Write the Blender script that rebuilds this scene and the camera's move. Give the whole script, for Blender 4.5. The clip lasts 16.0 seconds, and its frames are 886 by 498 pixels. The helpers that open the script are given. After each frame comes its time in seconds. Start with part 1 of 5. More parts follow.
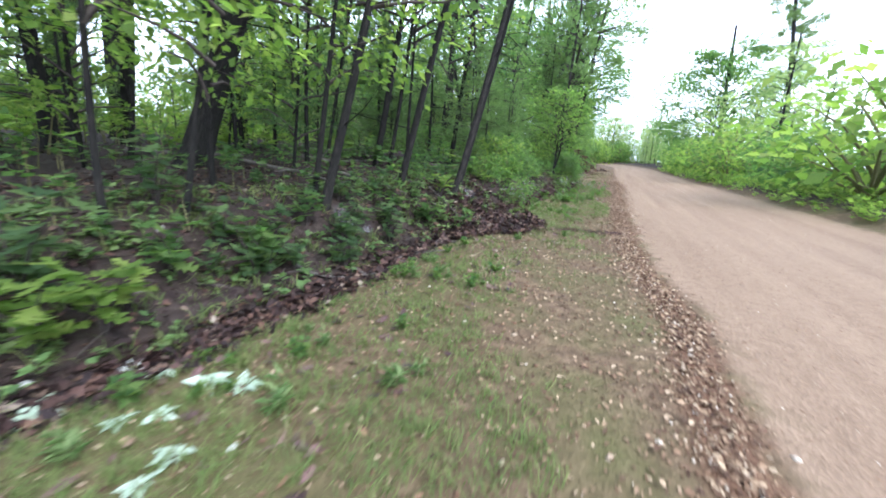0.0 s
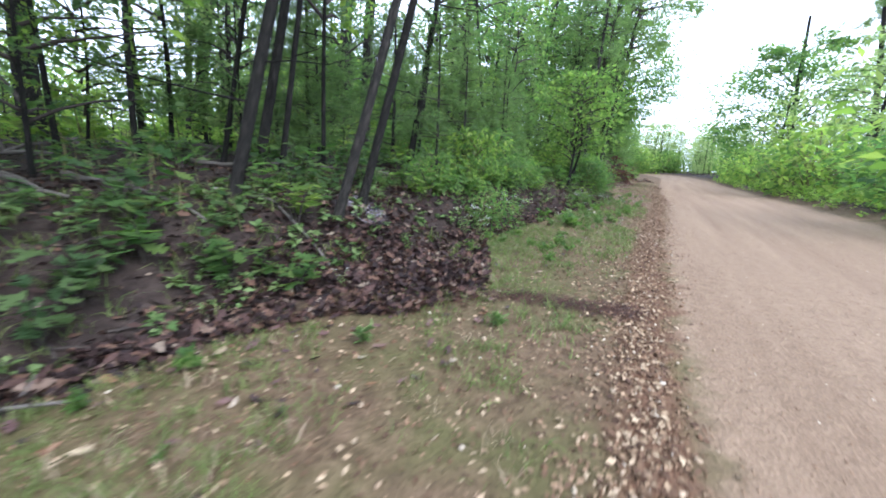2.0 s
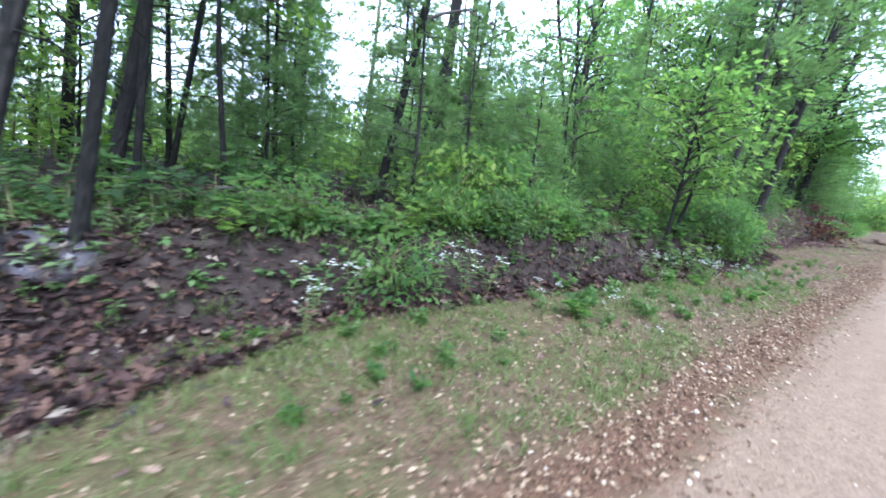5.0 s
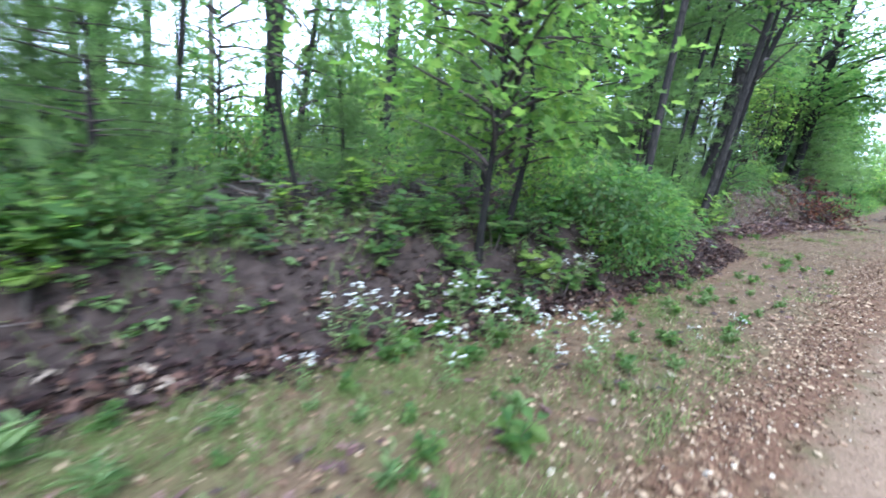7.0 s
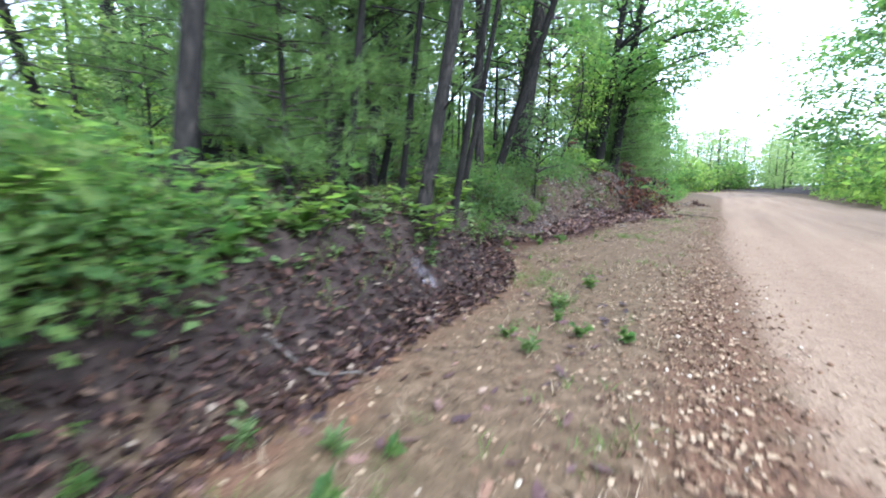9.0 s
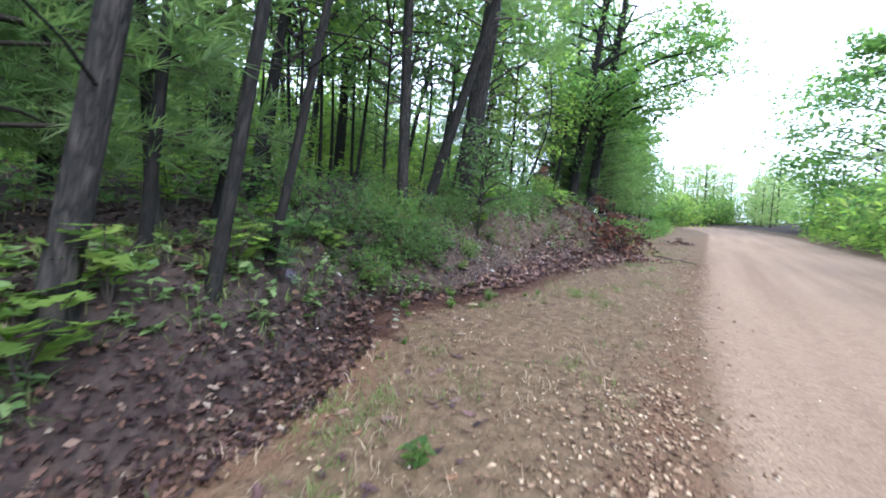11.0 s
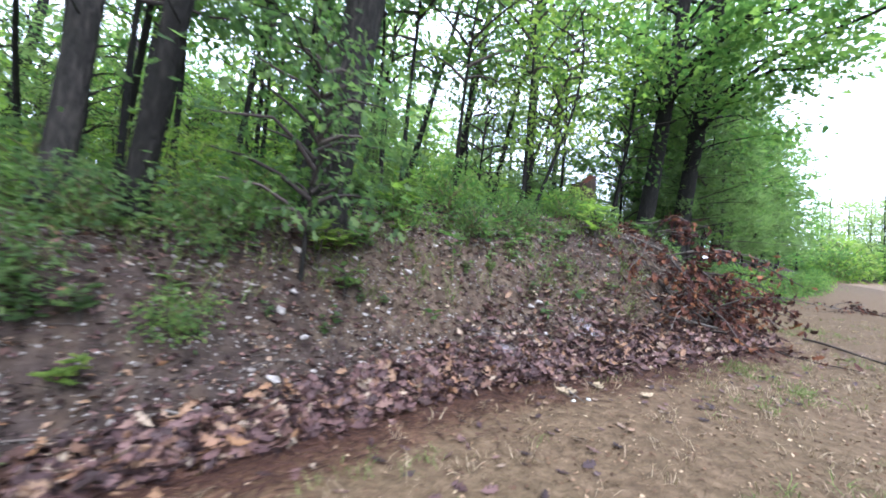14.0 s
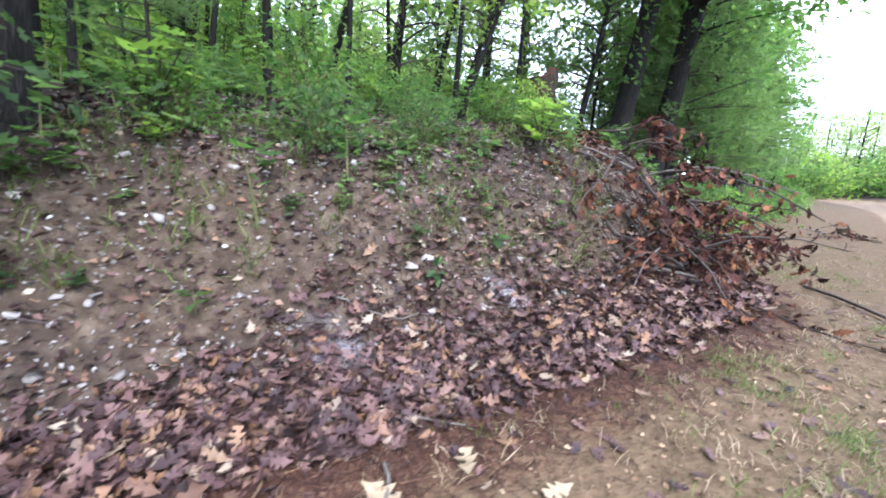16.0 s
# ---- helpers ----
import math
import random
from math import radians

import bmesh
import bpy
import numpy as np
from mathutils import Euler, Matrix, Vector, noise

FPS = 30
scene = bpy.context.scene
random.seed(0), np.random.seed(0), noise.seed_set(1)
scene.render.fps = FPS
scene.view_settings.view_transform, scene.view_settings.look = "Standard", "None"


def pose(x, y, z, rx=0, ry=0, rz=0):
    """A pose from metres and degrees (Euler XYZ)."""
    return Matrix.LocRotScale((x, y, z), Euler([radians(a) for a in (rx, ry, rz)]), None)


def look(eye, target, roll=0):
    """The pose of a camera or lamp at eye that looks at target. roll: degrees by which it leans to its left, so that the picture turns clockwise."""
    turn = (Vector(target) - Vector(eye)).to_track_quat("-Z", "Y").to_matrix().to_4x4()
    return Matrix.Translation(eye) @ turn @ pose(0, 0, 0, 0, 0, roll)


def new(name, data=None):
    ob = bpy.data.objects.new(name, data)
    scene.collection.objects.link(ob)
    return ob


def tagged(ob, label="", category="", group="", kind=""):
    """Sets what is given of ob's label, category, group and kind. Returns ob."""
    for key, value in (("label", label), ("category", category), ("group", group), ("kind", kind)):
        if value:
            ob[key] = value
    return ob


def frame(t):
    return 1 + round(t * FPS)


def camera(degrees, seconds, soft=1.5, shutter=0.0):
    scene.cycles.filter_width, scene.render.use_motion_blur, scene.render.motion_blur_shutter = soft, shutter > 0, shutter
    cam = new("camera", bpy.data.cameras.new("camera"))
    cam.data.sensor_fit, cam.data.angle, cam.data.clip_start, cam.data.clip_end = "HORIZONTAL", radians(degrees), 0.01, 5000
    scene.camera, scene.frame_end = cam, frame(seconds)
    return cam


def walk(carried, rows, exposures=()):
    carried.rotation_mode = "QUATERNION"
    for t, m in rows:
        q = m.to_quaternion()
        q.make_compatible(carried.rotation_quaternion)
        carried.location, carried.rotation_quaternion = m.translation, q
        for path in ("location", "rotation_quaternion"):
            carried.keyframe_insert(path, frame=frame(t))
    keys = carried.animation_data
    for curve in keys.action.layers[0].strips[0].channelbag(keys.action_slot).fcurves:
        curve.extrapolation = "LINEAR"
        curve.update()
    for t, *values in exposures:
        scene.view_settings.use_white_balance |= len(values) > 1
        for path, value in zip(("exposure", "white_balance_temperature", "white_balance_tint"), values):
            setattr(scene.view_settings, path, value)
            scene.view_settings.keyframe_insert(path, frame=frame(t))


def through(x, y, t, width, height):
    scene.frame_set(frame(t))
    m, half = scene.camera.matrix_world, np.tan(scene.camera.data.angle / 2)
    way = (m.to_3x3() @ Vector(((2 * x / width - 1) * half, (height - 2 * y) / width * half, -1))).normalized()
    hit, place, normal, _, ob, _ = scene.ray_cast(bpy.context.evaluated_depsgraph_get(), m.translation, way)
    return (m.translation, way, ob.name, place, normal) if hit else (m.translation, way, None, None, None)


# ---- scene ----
# camera and its walk
cam = camera(98.04, 16.0, soft=1.8, shutter=0.4)
walk(cam, [
    (0, pose(0.024, -0.026, 0.864, 76.08, -2.22, 23.44)),
    (0.5, pose(0.068, 0.694, 0.845, 78.03, -2.91, 25.11)),
    (1, pose(0.104, 1.349, 0.796, 76.39, -3.15, 25.68)),
    (1.5, pose(0.133, 2.039, 0.755, 76.83, -2.42, 26.99)),
    (2, pose(0.231, 2.721, 0.789, 77.31, -2.21, 29.34)),
    (2.5, pose(0.397, 3.443, 0.793, 78.48, -2.14, 30.84)),
    (3, pose(0.675, 4.007, 0.844, 78.21, -3.78, 33.42)),
    (3.2, pose(0.716, 4.226, 0.853, 78.75, -4.41, 35.56)),
    (5.3, pose(0.760, 6.174, 0.864, 81.45, -3.96, 55.42)),
    (5.5, pose(0.825, 6.692, 0.856, 81.97, -3.40, 57.24)),
    (6, pose(0.809, 7.610, 0.822, 83.06, -4.32, 56.96)),
    (6.5, pose(0.796, 8.365, 0.907, 79.46, -3.59, 55.57)),
    (7, pose(0.505, 9.452, 0.868, 80.27, -2.18, 52.34)),
    (7.5, pose(0.435, 10.272, 0.922, 82.10, -0.87, 48.10)),
    (8, pose(0.394, 11.459, 0.811, 80.70, -0.94, 42.72)),
    (8.5, pose(0.252, 12.675, 0.711, 80.04, 0.16, 38.25)),
    (9, pose(0.153, 13.640, 0.720, 81.78, 1.07, 35.75)),
    (9.5, pose(0.080, 14.368, 0.749, 83.84, 0.21, 31.76)),
    (10, pose(0.156, 14.804, 0.770, 82.49, -1.54, 29.64)),
    (10.2, pose(0.211, 14.939, 0.789, 82.49, -1.98, 29.85)),
    (12.3, pose(0.087, 17.279, 1.005, 90.24, 1.45, 45.05)),
    (12.5, pose(0.002, 17.705, 0.953, 89.56, 1.26, 45.78)),
    (13, pose(-0.065, 18.512, 0.906, 88.65, 0.37, 48.20)),
    (13.5, pose(-0.095, 19.177, 0.908, 89.90, -0.92, 49.77)),
    (14, pose(-0.272, 19.876, 0.809, 90.91, -2.98, 49.11)),
    (14.5, pose(-0.462, 20.495, 0.728, 87.56, -2.90, 48.52)),
    (15, pose(-0.801, 20.897, 0.686, 80.79, -4.06, 46.24)),
    (15.5, pose(-0.894, 21.199, 0.739, 79.85, -3.31, 45.75)),
    (16, pose(-0.785, 21.484, 0.889, 79.20, -2.28, 46.09)),
], exposures=((0, 1.72, 6050, 10), (1, 1.68, 6020, 10), (3, 1.56, 5920, 10), (5.5, 2.02, 5450, 10), (7, 2.02, 5500, 9), (8.3, 1.94, 5650, 9), (9, 2.06, 5750, 9), (9.6, 1.9, 5750, 9), (10, 1.8, 5850, 10),
              (12.5, 2.02, 5850, 12), (13.5, 2.04, 5850, 12), (14, 2.03, 5950, 13), (15, 2.1, 5960, 13), (16, 2.27, 5980, 14)))

# ---- daylight: high thin cloud, a wide soft sun
world = bpy.data.worlds.new("sky")
scene.world = world
world.use_nodes = True
wn, wl = world.node_tree.nodes, world.node_tree.links
wn.clear()
sky = wn.new("ShaderNodeTexSky")
sky.sky_type, sky.sun_disc = "NISHITA", False
sky.sun_elevation, sky.sun_rotation = radians(46), radians(113)
sky.air_density, sky.dust_density = 1.0, 3.0
veil = wn.new("ShaderNodeMixRGB")
veil.inputs[0].default_value = 0.72
veil.inputs[2].default_value = (8.7, 9.6, 11.6, 1)
bg = wn.new("ShaderNodeBackground")
bg.inputs[1].default_value = 0.15
wo = wn.new("ShaderNodeOutputWorld")
wl.new(sky.outputs[0], veil.inputs[1])
wl.new(veil.outputs[0], bg.inputs[0])
wl.new(bg.outputs[0], wo.inputs[0])
sun_data = bpy.data.lights.new("sun", "SUN")
sun_data.energy, sun_data.angle, sun_data.color = 1.3, radians(24), (1.0, 0.98, 0.94)
sun = new("sun", sun_data)
sun.matrix_world = look((24, -10, 27), (0, 0, 0))


# ---- materials
def nodes_of(name):
    m = bpy.data.materials.new(name)
    m.use_nodes = True
    nt = m.node_tree
    return m, nt.nodes, nt.links, nt.nodes["Principled BSDF"]


def noise_node(n, l, coord, scale, detail=4, rough=0.6):
    t = n.new("ShaderNodeTexNoise")
    t.inputs["Scale"].default_value, t.inputs["Detail"].default_value, t.inputs["Roughness"].default_value = scale, detail, rough
    l.new(coord, t.inputs["Vector"])
    return t.outputs["Fac"]


def ramp_node(n, l, fac, stops):
    r = n.new("ShaderNodeValToRGB")
    while len(r.color_ramp.elements) < len(stops):
        r.color_ramp.elements.new(0.5)
    for e, (p, c) in zip(r.color_ramp.elements, stops):
        e.position, e.color = p, (*c, 1)
    l.new(fac, r.inputs[0])
    return r.outputs[0]


def mix_node(n, l, fac, a, b, kind="MIX"):
    m = n.new("ShaderNodeMixRGB")
    m.blend_type = kind
    for k, v in enumerate((fac, a, b)):
        if isinstance(v, (int, float)):
            m.inputs[k].default_value = v
        elif isinstance(v, tuple):
            m.inputs[k].default_value = (*v, 1)
        else:
            l.new(v, m.inputs[k])
    return m.outputs[0]


def math_node(n, l, op, a, b=0.0):
    m = n.new("ShaderNodeMath")
    m.operation = op
    for k, v in enumerate((a, b)):
        if isinstance(v, (int, float)):
            m.inputs[k].default_value = v
        else:
            l.new(v, m.inputs[k])
    return m.outputs[0]


def bump_node(n, l, bsdf, height, strength, dist):
    b = n.new("ShaderNodeBump")
    b.inputs["Strength"].default_value, b.inputs["Distance"].default_value = strength, dist
    l.new(height, b.inputs["Height"])
    l.new(b.outputs[0], bsdf.inputs["Normal"])


def leafy(name, dark, mid, light, through=0.45, rough=0.55):
    """Foliage: colour differs from leaf to leaf and lets light through."""
    m, n, l, bsdf = nodes_of(name)
    geo = n.new("ShaderNodeNewGeometry")
    pos = geo.outputs["Position"]
    patch = noise_node(n, l, pos, 0.9, 2)
    r = math_node(n, l, "ADD", math_node(n, l, "MULTIPLY", geo.outputs["Random Per Island"], 0.6), math_node(n, l, "MULTIPLY", patch, 0.45))
    col = ramp_node(n, l, r, [(0.15, dark), (0.5, mid), (0.9, light)])
    fine = noise_node(n, l, pos, 60, 3)
    col = mix_node(n, l, 0.35, col, ramp_node(n, l, fine, [(0.3, (0.5, 0.5, 0.5)), (0.7, (1, 1, 1))]), "MULTIPLY")
    l.new(col, bsdf.inputs["Base Color"])
    bsdf.inputs["Roughness"].default_value = rough
    bsdf.inputs["Specular IOR Level"].default_value = 0.18
    tr = n.new("ShaderNodeBsdfTranslucent")
    l.new(mix_node(n, l, 1.0, col, (1.08, 1.2, 0.75), "MULTIPLY"), tr.inputs["Color"])
    mx = n.new("ShaderNodeMixShader")
    mx.inputs[0].default_value = through
    l.new(bsdf.outputs[0], mx.inputs[1])
    l.new(tr.outputs[0], mx.inputs[2])
    l.new(mx.outputs[0], n["Material Output"].inputs[0])
    return m


def pieces(name, stops, rough=0.85, spec=0.25, grain=40):
    """Loose bits (litter, stones, sticks): each island its own tone, with grain."""
    m, n, l, bsdf = nodes_of(name)
    geo = n.new("ShaderNodeNewGeometry")
    col = ramp_node(n, l, geo.outputs["Random Per Island"], stops)
    fine = noise_node(n, l, geo.outputs["Position"], grain, 4)
    col = mix_node(n, l, 0.55, col, ramp_node(n, l, fine, [(0.3, (0.45, 0.43, 0.42)), (0.7, (1.1, 1.1, 1.1))]), "MULTIPLY")
    l.new(col, bsdf.inputs["Base Color"])
    bsdf.inputs["Roughness"].default_value = rough
    bsdf.inputs["Specular IOR Level"].default_value = spec
    bump_node(n, l, bsdf, fine, 0.4, 0.004)
    return m


def bark(name, dark, light, ridge):
    """Long uneven furrows with fine grain, paler and greener in large patches."""
    m, n, l, bsdf = nodes_of(name)
    tc = n.new("ShaderNodeTexCoord")
    mp = n.new("ShaderNodeMapping")
    mp.inputs["Scale"].default_value = (1, 1, 0.22)
    l.new(tc.outputs["Object"], mp.inputs[0])
    furrow = math_node(n, l, "ABSOLUTE", math_node(n, l, "SUBTRACT", noise_node(n, l, mp.outputs[0], ridge, 3, 0.55), 0.5))
    plate = math_node(n, l, "MINIMUM", math_node(n, l, "MULTIPLY", furrow, 6.0), 1.0)
    fine = noise_node(n, l, mp.outputs[0], 3.2 * ridge, 5)
    big = noise_node(n, l, tc.outputs["Object"], 2.2, 3)
    h = math_node(n, l, "ADD", math_node(n, l, "MULTIPLY", plate, 0.55), math_node(n, l, "MULTIPLY", fine, 0.6))
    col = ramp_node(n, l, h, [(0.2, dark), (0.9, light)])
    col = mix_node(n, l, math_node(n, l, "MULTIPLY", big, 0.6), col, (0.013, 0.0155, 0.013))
    l.new(col, bsdf.inputs["Base Color"])
    bsdf.inputs["Roughness"].default_value = 0.92
    bsdf.inputs["Specular IOR Level"].default_value = 0.12
    bump_node(n, l, bsdf, h, 0.9, 0.02)
    return m


M = {}
M["oak_leaf"] = leafy("oak_leaf", (0.053, 0.115, 0.048), (0.108, 0.205, 0.068), (0.217, 0.31, 0.101), 0.7)
M["shade_leaf"] = leafy("shade_leaf", (0.056, 0.10, 0.053), (0.096, 0.17, 0.076), (0.179, 0.26, 0.106), 0.7)
M["bright_leaf"] = leafy("bright_leaf", (0.108, 0.185, 0.050), (0.20, 0.31, 0.075), (0.345, 0.42, 0.127), 0.7)
M["young_leaf"] = leafy("young_leaf", (0.075, 0.145, 0.05), (0.145, 0.245, 0.07), (0.26, 0.345, 0.105), 0.7)
M["herb_leaf"] = leafy("herb_leaf", (0.070, 0.125, 0.054), (0.128, 0.215, 0.078), (0.229, 0.30, 0.135))
M["needle"] = leafy("needle", (0.091, 0.15, 0.074), (0.151, 0.235, 0.107), (0.243, 0.32, 0.149), 0.7)
# leaf green lightened to carry distance haze in its colour
M["hazed_leaf"] = leafy("hazed_leaf", (0.154, 0.22, 0.108), (0.243, 0.33, 0.149), (0.371, 0.43, 0.230), 0.7)
M["grass"] = leafy("grass", (0.06, 0.11, 0.032), (0.115, 0.17, 0.048), (0.19, 0.215, 0.081), 0.35)
M["dry_grass"] = leafy("dry_grass", (0.16, 0.11, 0.078), (0.28, 0.21, 0.151), (0.38, 0.31, 0.223), 0.3)
M["silver_leaf"] = leafy("silver_leaf", (0.24, 0.34, 0.25), (0.36, 0.46, 0.36), (0.48, 0.56, 0.48), 0.3, 0.8)
M["petal"] = pieces("petal", [(0, (0.42, 0.44, 0.42)), (1, (0.55, 0.57, 0.55))], 0.8)
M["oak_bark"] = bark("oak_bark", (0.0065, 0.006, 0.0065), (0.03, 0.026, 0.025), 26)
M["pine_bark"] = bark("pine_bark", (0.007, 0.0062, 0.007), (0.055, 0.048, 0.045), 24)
M["snag_wood"] = bark("snag_wood", (0.10, 0.09, 0.08), (0.26, 0.24, 0.21), 20)
M["twig"] = pieces("twig", [(0, (0.028, 0.023, 0.021)), (1, (0.075, 0.062, 0.057))], 0.9)
M["stem"] = pieces("stem", [(0, (0.09, 0.10, 0.04)), (1, (0.16, 0.15, 0.07))], 0.8)
M["rotten_wood"] = bark("rotten_wood", (0.016, 0.011, 0.009), (0.075, 0.052, 0.042), 22)
M["grey_stick"] = pieces("grey_stick", [(0, (0.08, 0.07, 0.065)), (0.6, (0.12, 0.108, 0.10)), (1, (0.19, 0.178, 0.165))], 0.9)
M["litter"] = pieces("litter", [(0, (0.022, 0.012, 0.014)), (0.32, (0.06, 0.031, 0.033)), (0.55, (0.11, 0.06, 0.058)), (0.74, (0.145, 0.085, 0.072)), (0.86, (0.18, 0.095, 0.048)), (0.96, (0.23, 0.165, 0.125)), (1, (0.33, 0.27, 0.21))], 0.66, 0.35)
# darker copy of litter: the bank's deep shade is put into the leaf tones
M["shaded_litter"] = pieces("shaded_litter", [(0, (0.0118, 0.00689, 0.00798)), (0.4, (0.0319, 0.0176, 0.0168)), (0.7, (0.0655, 0.0353, 0.0302)), (0.9, (0.105, 0.0588, 0.0403)), (0.97, (0.143, 0.105, 0.084)), (1, (0.252, 0.21, 0.168))], 0.7, 0.2)
M["dead_leaf"] = pieces("dead_leaf", [(0, (0.03, 0.014, 0.014)), (0.5, (0.066, 0.029, 0.025)), (0.8, (0.125, 0.053, 0.034)), (1, (0.22, 0.10, 0.05))], 0.8, 0.1)
M["needle_litter"] = pieces("needle_litter", [(0, (0.022, 0.010, 0.008)), (0.6, (0.055, 0.024, 0.018)), (1, (0.12, 0.062, 0.042))], 0.85)
M["pale_leaf"] = pieces("pale_leaf", [(0, (0.25, 0.18, 0.12)), (1, (0.36, 0.29, 0.20))], 0.75)
M["gravel"] = pieces("gravel", [(0, (0.085, 0.048, 0.03)), (0.42, (0.165, 0.098, 0.06)), (0.72, (0.26, 0.175, 0.115)), (0.9, (0.38, 0.30, 0.215)), (1, (0.5, 0.45, 0.38))], 0.9)
M["crumbs"] = pieces("crumbs", [(0, (0.055, 0.03, 0.02)), (0.45, (0.13, 0.076, 0.046)), (0.8, (0.26, 0.18, 0.115)), (1, (0.38, 0.295, 0.2))], 0.85)
M["rock"] = pieces("rock", [(0, (0.11, 0.10, 0.093)), (0.6, (0.19, 0.172, 0.165)), (1, (0.33, 0.31, 0.305))], 0.9, grain=30)
M["white_rock"] = pieces("white_rock", [(0, (0.36, 0.36, 0.35)), (1, (0.52, 0.53, 0.52))], 0.85, grain=30)


def web_material():
    m, n, l, bsdf = nodes_of("web_silk")
    geo = n.new("ShaderNodeNewGeometry")
    f = noise_node(n, l, geo.outputs["Position"], 5, 4, 0.6)
    a = ramp_node(n, l, f, [(0.32, (0.0, 0.0, 0.0)), (0.75, (0.34, 0.34, 0.34))])
    bsdf.inputs["Base Color"].default_value = (0.42, 0.41, 0.49, 1)
    bsdf.inputs["Roughness"].default_value = 0.7
    at = n.new("ShaderNodeAttribute")
    at.attribute_name = "fade"
    l.new(math_node(n, l, "MULTIPLY", a, at.outputs["Fac"]), bsdf.inputs["Alpha"])
    return m


M["web"] = web_material()


def ground_material():
    """Road dirt, grassy verge, clay bank and forest floor, blended by what lies where."""
    m, n, l, bsdf = nodes_of("ground")
    geo = n.new("ShaderNodeNewGeometry")
    pos = geo.outputs["Position"]

    def mask(name, soft=0.35):
        a = n.new("ShaderNodeAttribute")
        a.attribute_name = name
        wob = math_node(n, l, "MULTIPLY", math_node(n, l, "SUBTRACT", noise_node(n, l, pos, 5.5, 5), 0.5), 1.5)
        v = math_node(n, l, "ADD", a.outputs["Fac"], wob)
        r = n.new("ShaderNodeMapRange")
        r.interpolation_type = "SMOOTHSTEP"
        r.inputs["From Min"].default_value, r.inputs["From Max"].default_value = 0.5 - soft, 0.5 + soft
        l.new(v, r.inputs["Value"])
        return r.outputs[0]

    fine, mid, big = noise_node(n, l, pos, 95, 5), noise_node(n, l, pos, 14, 5), noise_node(n, l, pos, 1.3, 3)
    mpl = n.new("ShaderNodeMapping")
    mpl.inputs["Scale"].default_value = (2.2, 0.12, 1)
    l.new(pos, mpl.inputs[0])
    tracks = noise_node(n, l, mpl.outputs[0], 1.2, 2)
    peb = n.new("ShaderNodeTexVoronoi")
    peb.inputs["Scale"].default_value = 48
    l.new(pos, peb.inputs["Vector"])
    road = ramp_node(n, l, tracks, [(0.3, (0.18, 0.125, 0.087)), (0.7, (0.235, 0.169, 0.12))])
    road = mix_node(n, l, 0.5, road, ramp_node(n, l, mid, [(0.3, (0.72, 0.70, 0.68)), (0.7, (1.12, 1.12, 1.12))]), "MULTIPLY")
    road = mix_node(n, l, 0.7, road, ramp_node(n, l, fine, [(0.35, (0.62, 0.60, 0.58)), (0.65, (1.15, 1.15, 1.15))]), "MULTIPLY")
    verge = ramp_node(n, l, mid, [(0.25, (0.054, 0.036, 0.022)), (0.5, (0.102, 0.069, 0.043)), (0.75, (0.165, 0.115, 0.075))])
    green = n.new("ShaderNodeAttribute")
    green.attribute_name = "is_green"
    mossy = math_node(n, l, "MULTIPLY", ramp_node(n, l, big, [(0.42, (0, 0, 0)), (0.62, (0.62, 0.62, 0.62))]), green.outputs["Fac"])
    verge = mix_node(n, l, mossy, verge, (0.07, 0.078, 0.026))
    verge = mix_node(n, l, 0.45, verge, ramp_node(n, l, fine, [(0.35, (0.6, 0.6, 0.6)), (0.65, (1.15, 1.15, 1.15))]), "MULTIPLY")
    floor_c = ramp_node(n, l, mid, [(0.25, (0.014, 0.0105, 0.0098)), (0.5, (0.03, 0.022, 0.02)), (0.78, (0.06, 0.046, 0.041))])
    clay = ramp_node(n, l, mid, [(0.25, (0.027, 0.019, 0.014)), (0.5, (0.058, 0.042, 0.031)), (0.68, (0.105, 0.08, 0.06)), (0.85, (0.185, 0.15, 0.12))])
    col = mix_node(n, l, mask("is_road"), verge, road)
    strip = ramp_node(n, l, fine, [(0.3, (0.06, 0.031, 0.019)), (0.55, (0.115, 0.064, 0.04)), (0.75, (0.19, 0.118, 0.076))])
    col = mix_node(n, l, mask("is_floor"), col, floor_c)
    col = mix_node(n, l, mask("is_strip"), col, strip)
    col = mix_node(n, l, mask("is_clay"), col, clay)
    l.new(col, bsdf.inputs["Base Color"])
    bsdf.inputs["Roughness"].default_value = 0.95
    bsdf.inputs["Specular IOR Level"].default_value = 0.15
    h = math_node(n, l, "ADD", math_node(n, l, "MULTIPLY", fine, 0.35), math_node(n, l, "ADD", math_node(n, l, "MULTIPLY", mid, 0.8), math_node(n, l, "MULTIPLY", peb.outputs["Distance"], 0.3)))
    bump_node(n, l, bsdf, h, 0.85, 0.022)
    return m


M["ground"] = ground_material()

# ---- the lie of the land
FOOT_Y = (-8, 0, 1.6, 3, 4, 5.8, 7.4, 8.5, 10, 11.4, 12.6, 14.2, 15, 15.9, 16.6, 17.3, 17.9, 18.6, 19.3, 20, 21.5, 22.4, 23, 23.8, 24.6, 25.8, 27.3, 30, 60, 200)
FOOT_X = (-1.8, -1.6, -1.5, -1.5, -1.4, -1.42, -1.38, -1.32, -1.17, -1.08, -0.98, -1.0, -1.15, -1.2, -1.35, -1.75, -2.25, -2.25, -2.0, -1.95, -1.98, -1.75, -1.6, -1.4, -1.25, -1.25, -1.9, -2.2, -1.8, -1.6)
BANK_Y, BANK_H = (-8, 2, 5, 11, 15, 18, 21, 25, 27, 29, 35, 60), (0.45, 0.5, 0.6, 0.7, 0.75, 0.9, 1.15, 1.35, 1.35, 1.0, 0.9, 0.9)
